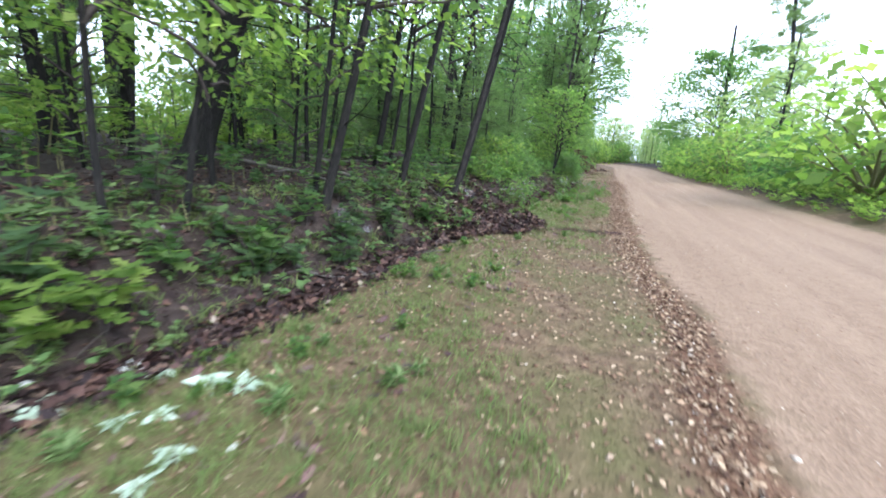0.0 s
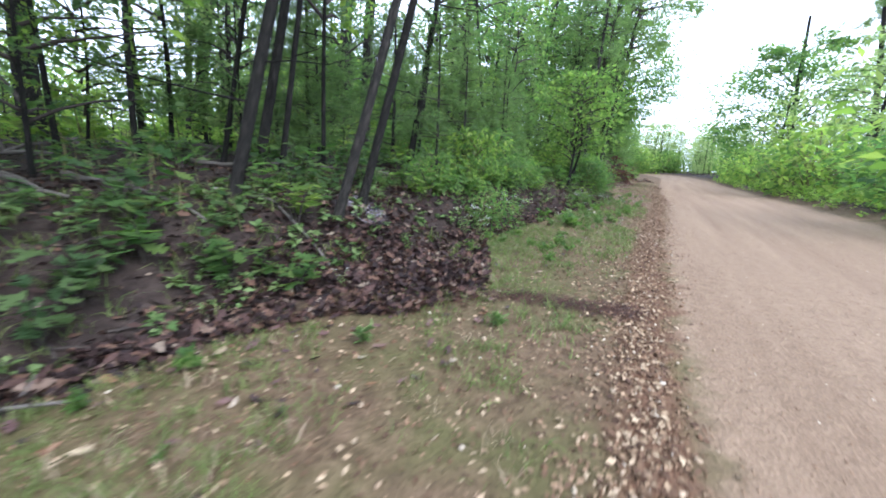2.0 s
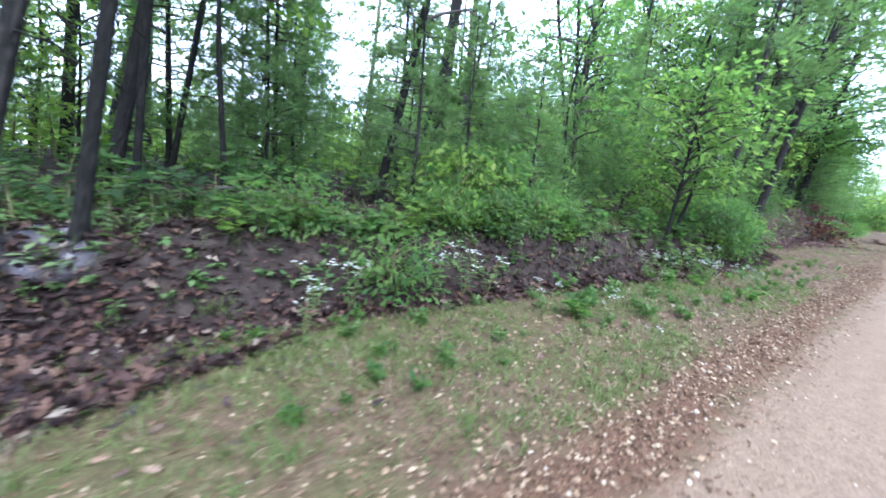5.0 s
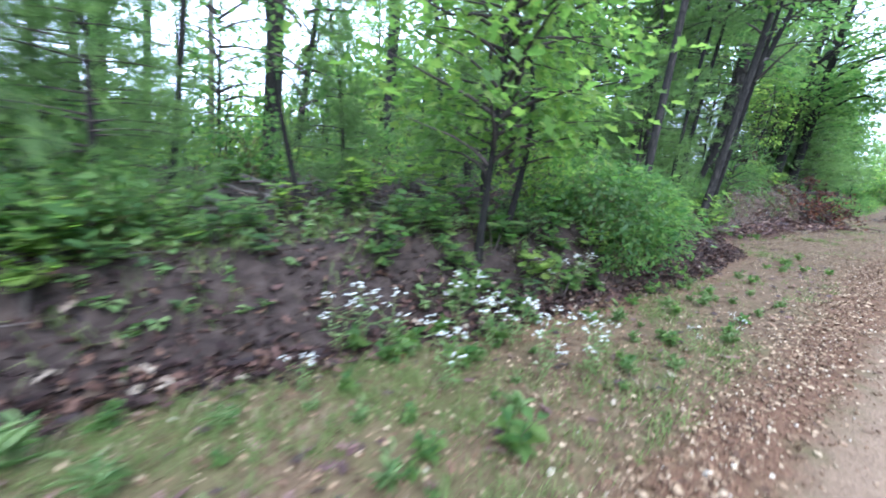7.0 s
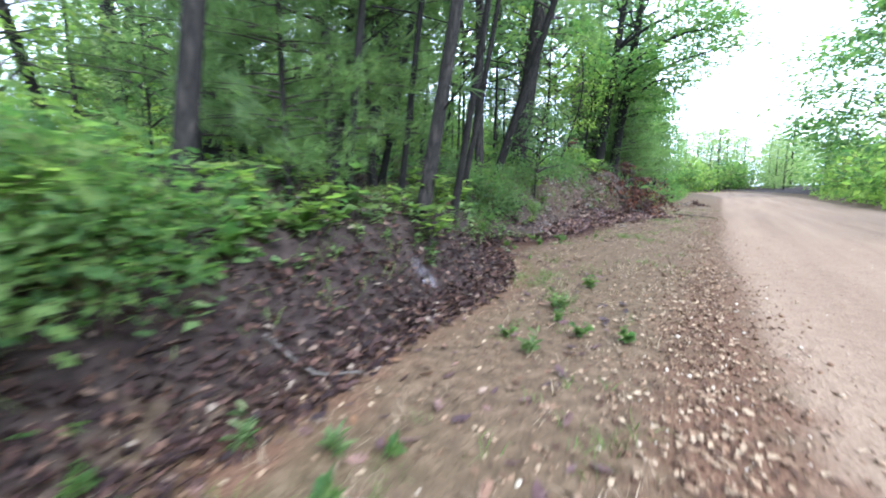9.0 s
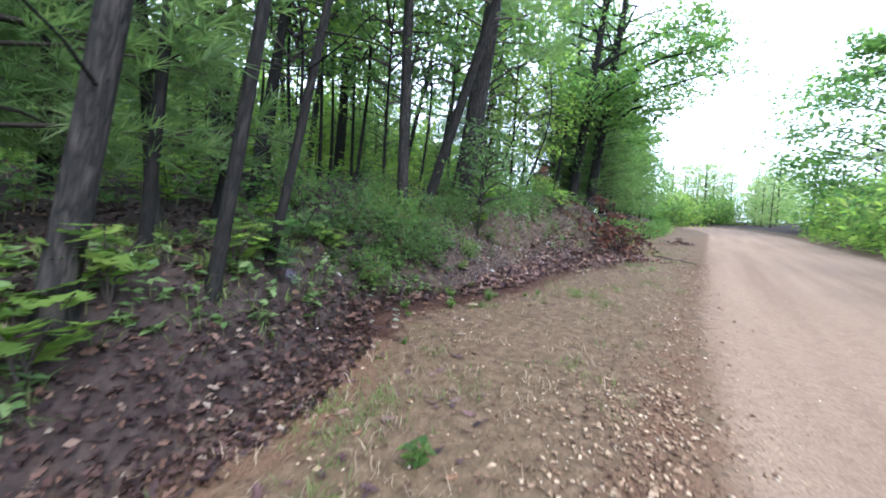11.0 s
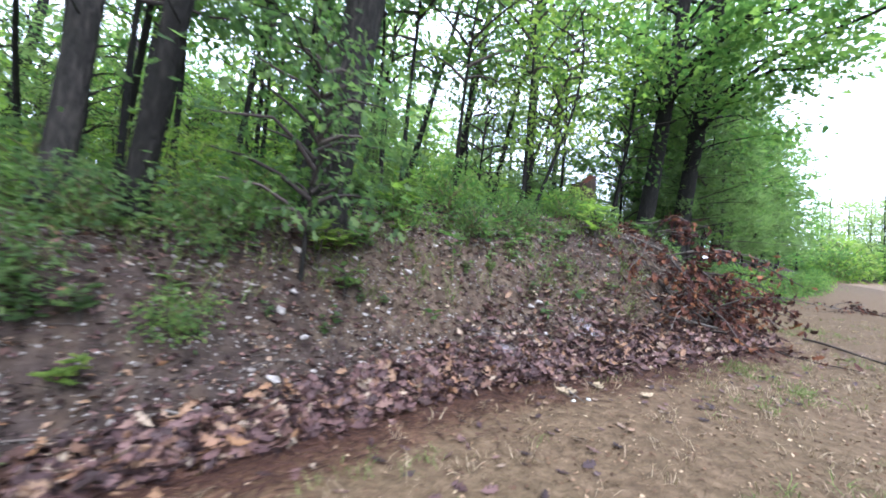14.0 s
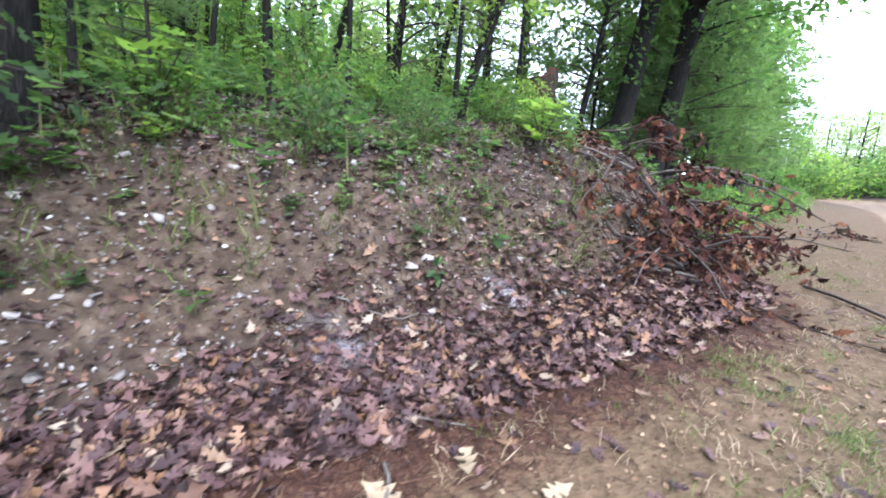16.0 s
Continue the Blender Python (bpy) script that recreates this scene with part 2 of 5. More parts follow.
SLOPE_Y, SLOPE = (-8, 14, 19, 30, 60), (0.035, 0.035, 0.14, 0.14, 0.05)


def smooth(a):
    a = np.clip(a, 0.0, 1.0)
    return a * a * (3 - 2 * a)


def bend(y):
    """How far the road swings to the left beyond the straight."""
    return -0.011 * np.maximum(np.asarray(y, float) - 42, 0) ** 2


def foot(y):
    return np.interp(y, FOOT_Y, FOOT_X) + bend(y)


def edge(y):
    """Where the gravel strip between verge and road lies."""
    return np.interp(y, (-2, 2.6, 3.4, 5, 8, 11, 14, 17, 20, 30), (0.45, 0.48, 0.33, 0.25, 0.2, 0.2, 0.25, 0.15, 0.05, 0.0))


def lump(x, y):
    return 0.5 * np.sin(1.7 * x + 0.6 * np.sin(1.1 * y)) * np.sin(1.3 * y + 0.7 * np.sin(0.9 * x)) + 0.3 * np.sin(4.1 * x + 1.2 * y) * np.sin(3.7 * y - 0.8 * x) + 0.2 * np.sin(9.3 * x - 2 * y) * np.sin(8.1 * y + 1.5 * x)


def land(x, y):
    x, y = np.asarray(x, float), np.asarray(y, float)
    s = foot(y) - x
    z = 0.0011 * np.clip(y - 25, 0, 35) ** 1.6
    toe = np.interp(y, (3.5, 5, 12, 13, 17.5, 19.5, 21.5, 23, 24.3, 25.5, 27), (0.38, 0.1, 0.1, 0.0, 0.0, 0.2, 0.42, 0.4, 0.6, 0.35, 0.05))
    z = z - 0.08 * np.exp(-((s - 0.2) / 0.28) ** 2) * np.interp(y, (-2, 3.2, 4.5), (1.0, 1.0, 0.0))
    z = z + np.interp(y, BANK_Y, BANK_H) * (0.72 * smooth((s - 0.02 - toe) / np.interp(y, (2, 5, 6.5, 10, 11.5, 13.5, 16, 17.5, 20.5), (0.85, 0.6, 0.34, 0.34, 0.5, 0.45, 0.45, 0.6, 0.9))) + 0.28 * smooth(s / 2.6))
    z = z + np.interp(y, SLOPE_Y, SLOPE) * np.clip(s - 1.2, 0, 12)
    r = x - (3.6 + bend(y))
    z = z + 0.18 * smooth(r / 0.7) + 0.02 * np.clip(r - 1, 0, 20)
    rough = 0.012 + 0.055 * smooth((s + 0.1) / 0.8) + 0.05 * smooth(r / 0.8)
    knobs = np.sin(17 * x + 3 * np.sin(5 * y)) * np.sin(15 * y + 3 * np.sin(6 * x))
    return z + rough * lump(x, y) + 0.010 * smooth((s - 0.05) / 0.3) * smooth((2.5 - s) / 1.0) * knobs


def land1(x, y):
    return float(land(x, y))


# ---- mesh helpers
def mesh_of(name, chunks, mats, soft=False):
    """chunks: (verts, faces, material slot); all faces of a chunk have the same number of corners."""
    me = bpy.data.meshes.new(name)
    vs, base, idx, tot, slot = [], 0, [], [], []
    for v, f, k in chunks:
        v, f = np.asarray(v, float).reshape(-1, 3), np.asarray(f, int)
        if not len(f):
            continue
        vs.append(v)
        idx.append((f + base).ravel())
        tot.append(np.full(len(f), f.shape[1]))
        slot.append(np.full(len(f), k))
        base += len(v)
    vs, idx, tot, slot = np.concatenate(vs), np.concatenate(idx), np.concatenate(tot), np.concatenate(slot)
    me.vertices.add(len(vs))
    me.vertices.foreach_set("co", vs.astype(np.float32).ravel())
    me.loops.add(len(idx))
    me.loops.foreach_set("vertex_index", idx.astype(np.int32))
    me.polygons.add(len(tot))
    me.polygons.foreach_set("loop_start", np.concatenate([[0], np.cumsum(tot)[:-1]]).astype(np.int32))
    me.polygons.foreach_set("loop_total", tot.astype(np.int32))
    me.polygons.foreach_set("material_index", slot.astype(np.int32))
    if soft:
        me.polygons.foreach_set("use_smooth", np.ones(len(tot), bool))
    for m in mats:
        me.materials.append(m)
    me.update(calc_edges=True)
    me.validate()
    return me


def thing(name, label, category, group="", kind="", at=None):
    ob = new(name)
    ob.empty_display_size = 0.1
    if at is not None:
        ob.matrix_basis = at
    return tagged(ob, label, category, group, kind)


def part(name, me, parent, label="", m=None):
    ob = new(name, me)
    ob.parent = parent
    if m is not None:
        ob.matrix_basis = m
    return tagged(ob, label)


def tube(pts, rad, n=8):
    pts, rad = np.asarray(pts, float), np.asarray(rad, float)
    d = np.gradient(pts, axis=0)
    d /= np.linalg.norm(d, axis=1)[:, None] + 1e-9
    ref = np.where(np.abs(d[:, 2:3]) > 0.9, [[1.0, 0, 0]], [[0, 0, 1.0]])
    u = np.cross(d, ref)
    u /= np.linalg.norm(u, axis=1)[:, None]
    w = np.cross(d, u)
    a = np.linspace(0, 2 * np.pi, n, endpoint=False)
    v = pts[:, None] + rad[:, None, None] * (np.cos(a)[None, :, None] * u[:, None] + np.sin(a)[None, :, None] * w[:, None])
    k = len(pts)
    f = [(i * n + j, i * n + (j + 1) % n, (i + 1) * n + (j + 1) % n, (i + 1) * n + j) for i in range(k - 1) for j in range(n)]
    return v.reshape(-1, 3), np.array(f)


DIAMOND = (np.array([(0, 0, 0), (0.45, 0.30, 0.07), (1, 0, -0.08), (0.45, -0.30, 0.07)]), np.array([(0, 2, 1), (0, 3, 2)]))
BLADE = (np.array([(0, 0.024, 0), (0, -0.024, 0), (0.55, 0.018, 0.06), (0.55, -0.018, 0.06), (1, 0, -0.08)]), np.array([(0, 1, 3), (0, 3, 2), (2, 3, 4)]))
LANCE = (np.array([(0, 0, 0), (0.3, 0.10, 0.05), (0.7, 0.08, 0.06), (1, 0, -0.05), (0.7, -0.08, 0.06), (0.3, -0.10, 0.05)]), np.array([(0, 3, 1), (1, 3, 2), (0, 5, 3), (5, 4, 3)]))


def oak_template():
    us = (0.0, 0.20, 0.36, 0.46, 0.64, 0.70, 0.88, 1.0)
    ws = (0.015, 0.09, 0.26, 0.12, 0.33, 0.12, 0.20, 0.0)
    v, f = [], []
    for u, w in zip(us, ws):
        z = 0.35 * (u - 0.5) ** 2
        v += [(u - (0.04 if w < 0.15 else -0.05), w, z + 0.5 * w * w), (u, 0, z), (u - (0.04 if w < 0.15 else -0.05), -w, z + 0.5 * w * w)]
    for i in range(len(us) - 1):
        a, b = 3 * i, 3 * i + 3
        f += [(a, a + 1, b + 1), (a, b + 1, b), (a + 1, a + 2, b + 2), (a + 1, b + 2, b + 1)]
    return np.array(v), np.array(f)


OAK = oak_template()
LOBED = (np.array([(0, 0, 0.05), (0.30, 0.22, 0.08), (0.43, 0.11, 0.0), (0.66, 0.30, 0.06), (0.80, 0.12, 0.0), (1, 0, -0.07), (0.80, -0.12, 0.0), (0.66, -0.30, 0.06), (0.43, -0.11, 0.0), (0.30, -0.22, 0.08), (0.5, 0, -0.03)]),
         np.array([(10, i, (i + 1) % 10) for i in range(10)]))


def tuft_template(rng, k=11):
    v, f = [], []
    for i in range(k):
        a, c = rng.uniform(0, 2 * np.pi), rng.uniform(0.25, 0.95)
        d = np.array([math.cos(c), math.sin(c) * math.cos(a), math.sin(c) * math.sin(a)])
        s = np.cross(d, (0.3, 0.5, 0.8))
        s /= np.linalg.norm(s)
        b = np.array([-0.15 + 0.3 * rng.random(), 0, 0])
        v += [b + 0.035 * s, b - 0.035 * s, b + d * rng.uniform(0.75, 1.1)]
        f.append((3 * i, 3 * i + 1, 3 * i + 2))
    return np.array(v), np.array(f)


def scatter(template, pos, way, up, size, curl=1.0):
    """A copy of the template at each place, pointing its way."""
    tv, tf = template
    pos = np.asarray(pos, float).reshape(-1, 3)
    n = len(pos)
    way = np.broadcast_to(np.asarray(way, float), (n, 3))
    up = np.broadcast_to(np.asarray(up, float), (n, 3))
    u = way / (np.linalg.norm(way, axis=1)[:, None] + 1e-9)
    s = np.cross(up, u)
    s /= np.linalg.norm(s, axis=1)[:, None] + 1e-9
    w = np.cross(u, s)
    size = np.broadcast_to(np.asarray(size, float), (n,))
    curl = np.broadcast_to(np.asarray(curl, float), (n,))
    v = pos[:, None] + size[:, None, None] * (tv[None, :, 0:1] * u[:, None] + tv[None, :, 1:2] * s[:, None] + (tv[None, :, 2] * curl[:, None])[:, :, None] * w[:, None])
    f = tf[None] + (np.arange(n) * len(tv))[:, None, None]
    return v.reshape(-1, 3), f.reshape(-1, tf.shape[1])


def rough_way(rng, n, flat=0.4):
    a = rng.uniform(0, 2 * np.pi, n)
    return np.stack([np.cos(a), np.sin(a), rng.normal(0, flat, n)], 1)


def rough_up(rng, n, tilt=0.5):
    return np.stack([rng.normal(0, tilt, n), rng.normal(0, tilt, n), np.ones(n)], 1)


def chip_template(rng):
    """A small angular stone chip."""
    v = np.array([(0.5, 0, 0), (-0.5, 0, 0), (0, 0.38, 0), (0, -0.38, 0), (0, 0, 0.25), (0, 0, -0.25)]) + rng.normal(0, 0.07, (6, 3))
    f = np.array([(0, 2, 4), (2, 1, 4), (1, 3, 4), (3, 0, 4), (2, 0, 5), (1, 2, 5), (3, 1, 5), (0, 3, 5)])
    return v, f


def pebble_template(rng, sub=1):
    bm = bmesh.new()
    bmesh.ops.create_icosphere(bm, subdivisions=sub, radius=0.5)
    v = np.array([p.co[:] for p in bm.verts])
    f = np.array([[p.index for p in q.verts] for q in bm.faces])
    bm.free()
    for _ in range(9 if sub > 1 else 2):
        d = rng.normal(0, 1, 3)
        d /= np.linalg.norm(d)
        cut = rng.uniform(0.17, 0.33)
        v -= np.clip(v @ d - cut, 0, 1)[:, None] * d
    v *= 1 + rng.normal(0, 0.035 if sub > 1 else 0.13, (len(v), 1))
    v[:, 1] *= 0.75
    v[:, 2] *= 0.5
    return v, f


def wash(x):
    """The dark line where rain carried needles across the verge."""
    return np.interp(x, (-1.12, -0.8, -0.67, -0.44, -0.2, 0.01, 0.27, 0.44), (4.2, 4.54, 4.74, 4.95, 4.95, 4.98, 5.06, 5.21))


# ---- ground: one sheet, fine along the walk, out to the horizon
def axis_steps(spans):
    out = []
    for a, b, step in spans:
        out += list(np.arange(a, b, step))
    return np.array(out + [spans[-1][1]])


GX = axis_steps([(-900, -100, 200), (-100, -30, 10), (-30, -10, 1.2), (-10, -4.5, 0.3), (-4.5, 1.0, 0.065), (1.0, 4.6, 0.15), (4.6, 12, 0.6), (12, 60, 5), (60, 900, 160)])
GY = axis_steps([(-300, -30, 60), (-30, -2, 2), (-2, 27, 0.07), (27, 45, 0.3), (45, 100, 1.5), (100, 1500, 140)])
gx, gy = np.meshgrid(GX, GY)
gz = land(gx, gy)
nx, ny = len(GX), len(GY)
quad = np.arange(nx * ny).reshape(ny, nx)
gf = np.stack([quad[:-1, :-1], quad[:-1, 1:], quad[1:, 1:], quad[1:, :-1]], -1).reshape(-1, 4)
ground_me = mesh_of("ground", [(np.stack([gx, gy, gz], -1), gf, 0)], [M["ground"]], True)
gs, gr, ge = (foot(gy) - gx).ravel(), (gx - bend(gy)).ravel(), edge(gy).ravel()
for mask_name, val in (("is_road", smooth((gr - ge + 0.05) / 0.4) * smooth((3.95 - gr) / 0.7)),
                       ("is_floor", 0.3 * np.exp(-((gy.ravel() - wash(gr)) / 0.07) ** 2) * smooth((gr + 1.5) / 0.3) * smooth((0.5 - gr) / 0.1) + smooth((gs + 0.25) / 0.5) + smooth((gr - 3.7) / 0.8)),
                       ("is_green", np.interp(gy.ravel(), (11.5, 14.5), (1.0, 0.1))),
                       ("is_strip", 0.5 * np.exp(-((gy.ravel() - wash(gr)) / 0.06) ** 2) * smooth((gr + 1.5) / 0.3) * smooth((0.52 - gr) / 0.1) + 0.9 * np.exp(-((gr - ge - 0.08 * lump(0 * gy, gy * 0.8).ravel()) / np.interp(gy.ravel(), (4, 6, 13, 15), (0.13, 0.17, 0.2, 0.26))) ** 2) * np.interp(gy.ravel(), (14, 20), (1.0, 0.4)) + 0.8 * np.exp(-((gs + 0.12) / np.interp(gy.ravel(), (16, 20), (0.2, 0.32))) ** 2) * np.interp(gy.ravel(), (10.5, 11.5, 14, 15, 17, 25, 27), (0.0, 0.9, 0.9, 0.5, 1.0, 1.0, 0.0))),
                       ("is_clay", np.exp(-((gs - np.interp(gy.ravel(), (19, 21), (0.55, 0.85))) / 0.45) ** 2) * np.interp(gy.ravel(), (0, 16, 19, 20.8, 21.4, 25.3, 26.5), (0.15, 0.15, 0.3, 0.45, 0.85, 0.85, 0.0)))):
    at = ground_me.attributes.new(mask_name, "FLOAT", "POINT")
    at.data.foreach_set("value", np.clip(val, 0, 1).astype(np.float32))
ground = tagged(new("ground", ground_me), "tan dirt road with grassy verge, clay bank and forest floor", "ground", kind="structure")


# ---- crowns, built a few times and shared
def broad_crown(seed, r, h, clusters, per, leaf, mats, base=0.0, template=DIAMOND, flat=0.32, lift=0.25, tight=1.0):
    """Leaf clumps on limbs round an axis, from base to base + h, uneven, with gaps."""
    rng = np.random.default_rng(seed)
    chunks, pos, way, up, size = [], [], [], [], []
    for i in range(clusters):
        k = (i + rng.random()) / clusters
        a, reach = i * 2.399 + rng.normal(0, 0.4), r * (0.35 + 0.75 * math.sin(math.pi * min(0.12 + 0.85 * k, 1))) * rng.uniform(0.55, 1.1)
        z1 = base + h * k
        z0 = max(z1 - reach * lift * rng.uniform(0.6, 1.6), base * 0.5)
        tip = np.array([reach * math.cos(a), reach * math.sin(a), z1])
        root = np.array([0, 0, z0])
        mid = (tip + root) / 2 + rng.normal(0, 0.07 * reach, 3) + (0, 0, 0.1 * reach)
        chunks.append((*tube([root, (root + mid) / 2 + (0, 0, 0.03), mid, tip], [0.012 + 0.012 * reach, 0.009 + 0.008 * reach, 0.008 + 0.004 * reach, 0.004], 4), 1))
        m = int(per * rng.uniform(0.6, 1.4))
        along = rng.random(m) ** 0.6
        spread = (reach * 0.30 + 0.12) * tight
        p = mid + (tip - mid) * along[:, None] * 1.15 + np.clip(rng.normal(0, 1, (m, 3)), -1.7, 1.7) * (spread, spread, spread * flat)
        out = p - (0, 0, z1)
        out[:, 2] = rng.normal(-0.15, 0.25, m)
        pos.append(p)
        way.append(out + rng.normal(0, 0.5, (m, 3)) * np.linalg.norm(out, axis=1)[:, None])
        up.append(rough_up(rng, m, 0.45))
        size.append(leaf * rng.uniform(0.6, 1.25, m))
    chunks.append((*scatter(template, np.concatenate(pos), np.concatenate(way), np.concatenate(up), np.concatenate(size)), 0))
    return mesh_of("crown", chunks, mats)


def pine_crown(seed, h, low, r, whorl=0.42, needle=0.13, bare=0.25, arms=5, thin=1.0, gap=0.055):
    """Whorled branches with needle tufts, longest low down, drooping, a little ragged."""
    rng = np.random.default_rng(seed)
    tuft = tuft_template(rng)
    chunks, pos, way = [], [], []
    z = low
    while z < h - 0.15:
        k = (z - low) / (h - low)
        reach0 = r * (1 - 0.78 * k) * (0.65 + 0.35 * min(1, k * 5 + 0.4))
        for i in range(arms):
            if rng.random() > thin:
                continue
            a = rng.uniform(0, 2 * np.pi)
            reach, zz = reach0 * rng.uniform(0.55, 1.15), z + rng.normal(0, 0.08)
            d = np.array([math.cos(a), math.sin(a), 0])
            pts = np.array([d * reach * t + (0, 0, zz + reach * (0.18 * t - 0.20 * t * t)) for t in (0, 0.35, 0.7, 1.0)])
            chunks.append((*tube(pts, [0.007 + 0.008 * reach, 0.006 + 0.004 * reach, 0.005, 0.003], 4), 1))
            n = max(3, int(reach / gap))
            for t in np.linspace(bare, 1.0, n):
                c = d * reach * t + np.array([0, 0, zz + reach * (0.18 * t - 0.20 * t * t)])
                side = 1 if rng.random() < 0.5 else -1
                sd = np.array([-d[1], d[0], 0]) * side
                off = reach * 0.38 * (1.05 - t) * rng.uniform(0.1, 1.0)
                q = c + sd * off + d * off * 0.6
                for p, w in ((q, sd + d * 0.9), (c + (q - c) * 0.5, sd + d * 0.7)):
                    pos.append(p + rng.normal(0, 0.02, 3) + (0, 0, rng.normal(0, 0.05 + 0.05 * reach)))
                    way.append(w + (0, 0, rng.uniform(-0.1, 0.5)))
        z += whorl * rng.uniform(0.75, 1.25)
    pos = np.array(pos)
    chunks.append((*scatter(tuft, pos, np.array(way), rough_up(rng, len(pos), 0.8), needle * rng.uniform(0.8, 1.25, len(pos))), 0))
    return mesh_of("crown", chunks, [M["needle"], M["twig"]])


OAK_CROWNS = [broad_crown(20 + i, 1.9, 4.8, 21, 48, 0.12, [M["oak_leaf"], M["twig"]], 3.0, flat=0.22, tight=0.5) for i in range(3)]
OAK_CROWNS += [broad_crown(30 + i, 1.7, 5.4, 20, 46, 0.12, [M["shade_leaf"], M["twig"]], 2.2, flat=0.22, tight=0.5) for i in range(2)]
SAPLING_CROWNS = [broad_crown(40 + i, 0.8, 2.5, 22, 46, 0.09, [M["bright_leaf" if i % 2 else "oak_leaf"], M["twig"]], 1.0) for i in range(3)]
PINE_TOPS = [pine_crown(50 + i, 11, 3.0, 2.0, 0.66, 0.2, 0.35, 5, 0.6, 0.075) for i in range(2)]
YOUNG_PINES = [pine_crown(60 + i, 4.6, 0.7, 1.45, 0.4, 0.19, 0.2, 5, gap=0.085) for i in range(3)]


def trunk_mesh(d, h, seed, bark_mat, top=0.35, bow=0.05):
    """A tapered trunk with a root flare, a slight bow and uneven girth."""
    rng = np.random.default_rng(seed)
    t = np.concatenate([[-0.03, 0, 0.012, 0.03, 0.06], np.linspace(0.1, 1, 11)])
    z = t * h
    bx, by, ph = rng.normal(0, bow), rng.normal(0, bow), rng.uniform(0, 6)
    pts = np.stack([bx * np.sin(3.1 * t + ph) * t * 2, by * np.sin(2.6 * t + ph) * t * 2, z], 1)
    r = d / 2 * (1 - (1 - top) * np.clip(t, 0, 1) ** 0.9) * (1 + 0.4 * np.exp(-np.clip(z, 0, 9) / (0.4 * d + 0.03)))
    v, f = tube(pts, r, 12)
    v = v.reshape(len(t), 12, 3)
    wob = 1 + 0.05 * np.sin(np.arange(12) * 2 * np.pi / 12 * 3 + ph)[None, :] + rng.normal(0, 0.022, (len(t), 12))
    v = pts[:, None] + (v - pts[:, None]) * wob[:, :, None]
    return mesh_of("trunk", [(v.reshape(-1, 3), f, 0)], [bark_mat], True)


def standing(x, y, lx=0.0, ly=0.0, turn=0.0, scale=1.0, sink=0.04):
    """A pose on the ground, leaning by lx, ly metres a metre."""
    zax = Vector((lx, ly, 1)).normalized()
    m = Vector((0, 0, 1)).rotation_difference(zax).to_matrix().to_4x4()
    return Matrix.Translation((x, y, land1(x, y) - sink)) @ m @ Matrix.Rotation(turn, 4, "Z") @ Matrix.Scale(scale, 4)


def dead_limbs(seed):
    """Thin bare branches that stand out from the lower trunk."""
    rng = np.random.default_rng(seed)
    out = []
    for i in range(6):
        a, z, ln = rng.uniform(0, 6.28), rng.uniform(0.7, 3.2), rng.uniform(0.35, 1.1)
        d = np.array([math.cos(a), math.sin(a), rng.uniform(-0.15, 0.35)])
        pts = np.array([np.array([0, 0, z]) + d * ln * t + rng.normal(0, 0.02 + 0.02 * ln, 3) * t for t in (0, 0.3, 0.65, 1.0)])
        out.append((*tube(pts, np.array([0.009, 0.006, 0.004, 0.002]) * (0.5 + 0.5 * ln), 5), 0))
        e = pts[2] + np.array([rng.normal(0, 0.2), rng.normal(0, 0.2), rng.normal(0.05, 0.1)]) * ln * 1.3
        out.append((*tube([pts[2], (pts[2] + e) / 2 + rng.normal(0, 0.02, 3), e], [0.005, 0.004, 0.002], 4), 0))
    return [mesh_of("dead_branch", out[2 * i:2 * i + 2], [M["oak_bark"]], True) for i in range(6)]


DEAD_LIMBS = [dead_limbs(400 + i) for i in range(5)]
TREE_LABEL = {"o": ("oak_tree", "slender oak with dark furrowed bark on the wooded bank", "tree"),
              "p": ("pine_tree", "shortleaf pine with plated reddish-grey bark", "tree"),
              "s": ("sapling", "thin leafy sapling under the taller trees", "sapling")}


def tree(x, y, d, lx, ly, kind, h=None, crown=None, grow=None):
    seed = int(abs(x * 131 + y * 977)) + 7
    rng = np.random.default_rng(seed)
    name, label, cat = TREE_LABEL[kind]
    ob = thing(name, label, cat, "trees of the roadside wood", at=standing(x, y, lx, ly))
    if kind == "p":
        h = h or rng.uniform(10.5, 12.5)
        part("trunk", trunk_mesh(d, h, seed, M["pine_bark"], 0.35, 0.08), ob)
        me, g0 = PINE_TOPS[seed % 2], h / 11.2
    elif kind == "o":
        h = h or rng.uniform(7.2, 9.2)
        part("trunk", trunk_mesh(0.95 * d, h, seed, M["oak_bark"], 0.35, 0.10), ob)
        me, g0 = OAK_CROWNS[seed % 5], h / 8.2
    else:
        h = h or rng.uniform(3.0, 4.0)
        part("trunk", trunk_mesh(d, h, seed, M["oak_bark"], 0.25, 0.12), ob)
        me, g0 = SAPLING_CROWNS[seed % 3], h / 3.6
    if kind != "s":
        for me_b in DEAD_LIMBS[seed % 5]:
            part("dead_branch", me_b, ob, "bare grey dead branch")
    part("crown", crown or me, ob, "", Matrix.Rotation(rng.uniform(0, 6.28), 4, "Z") @ Matrix.Scale(grow or g0, 4))
    return ob


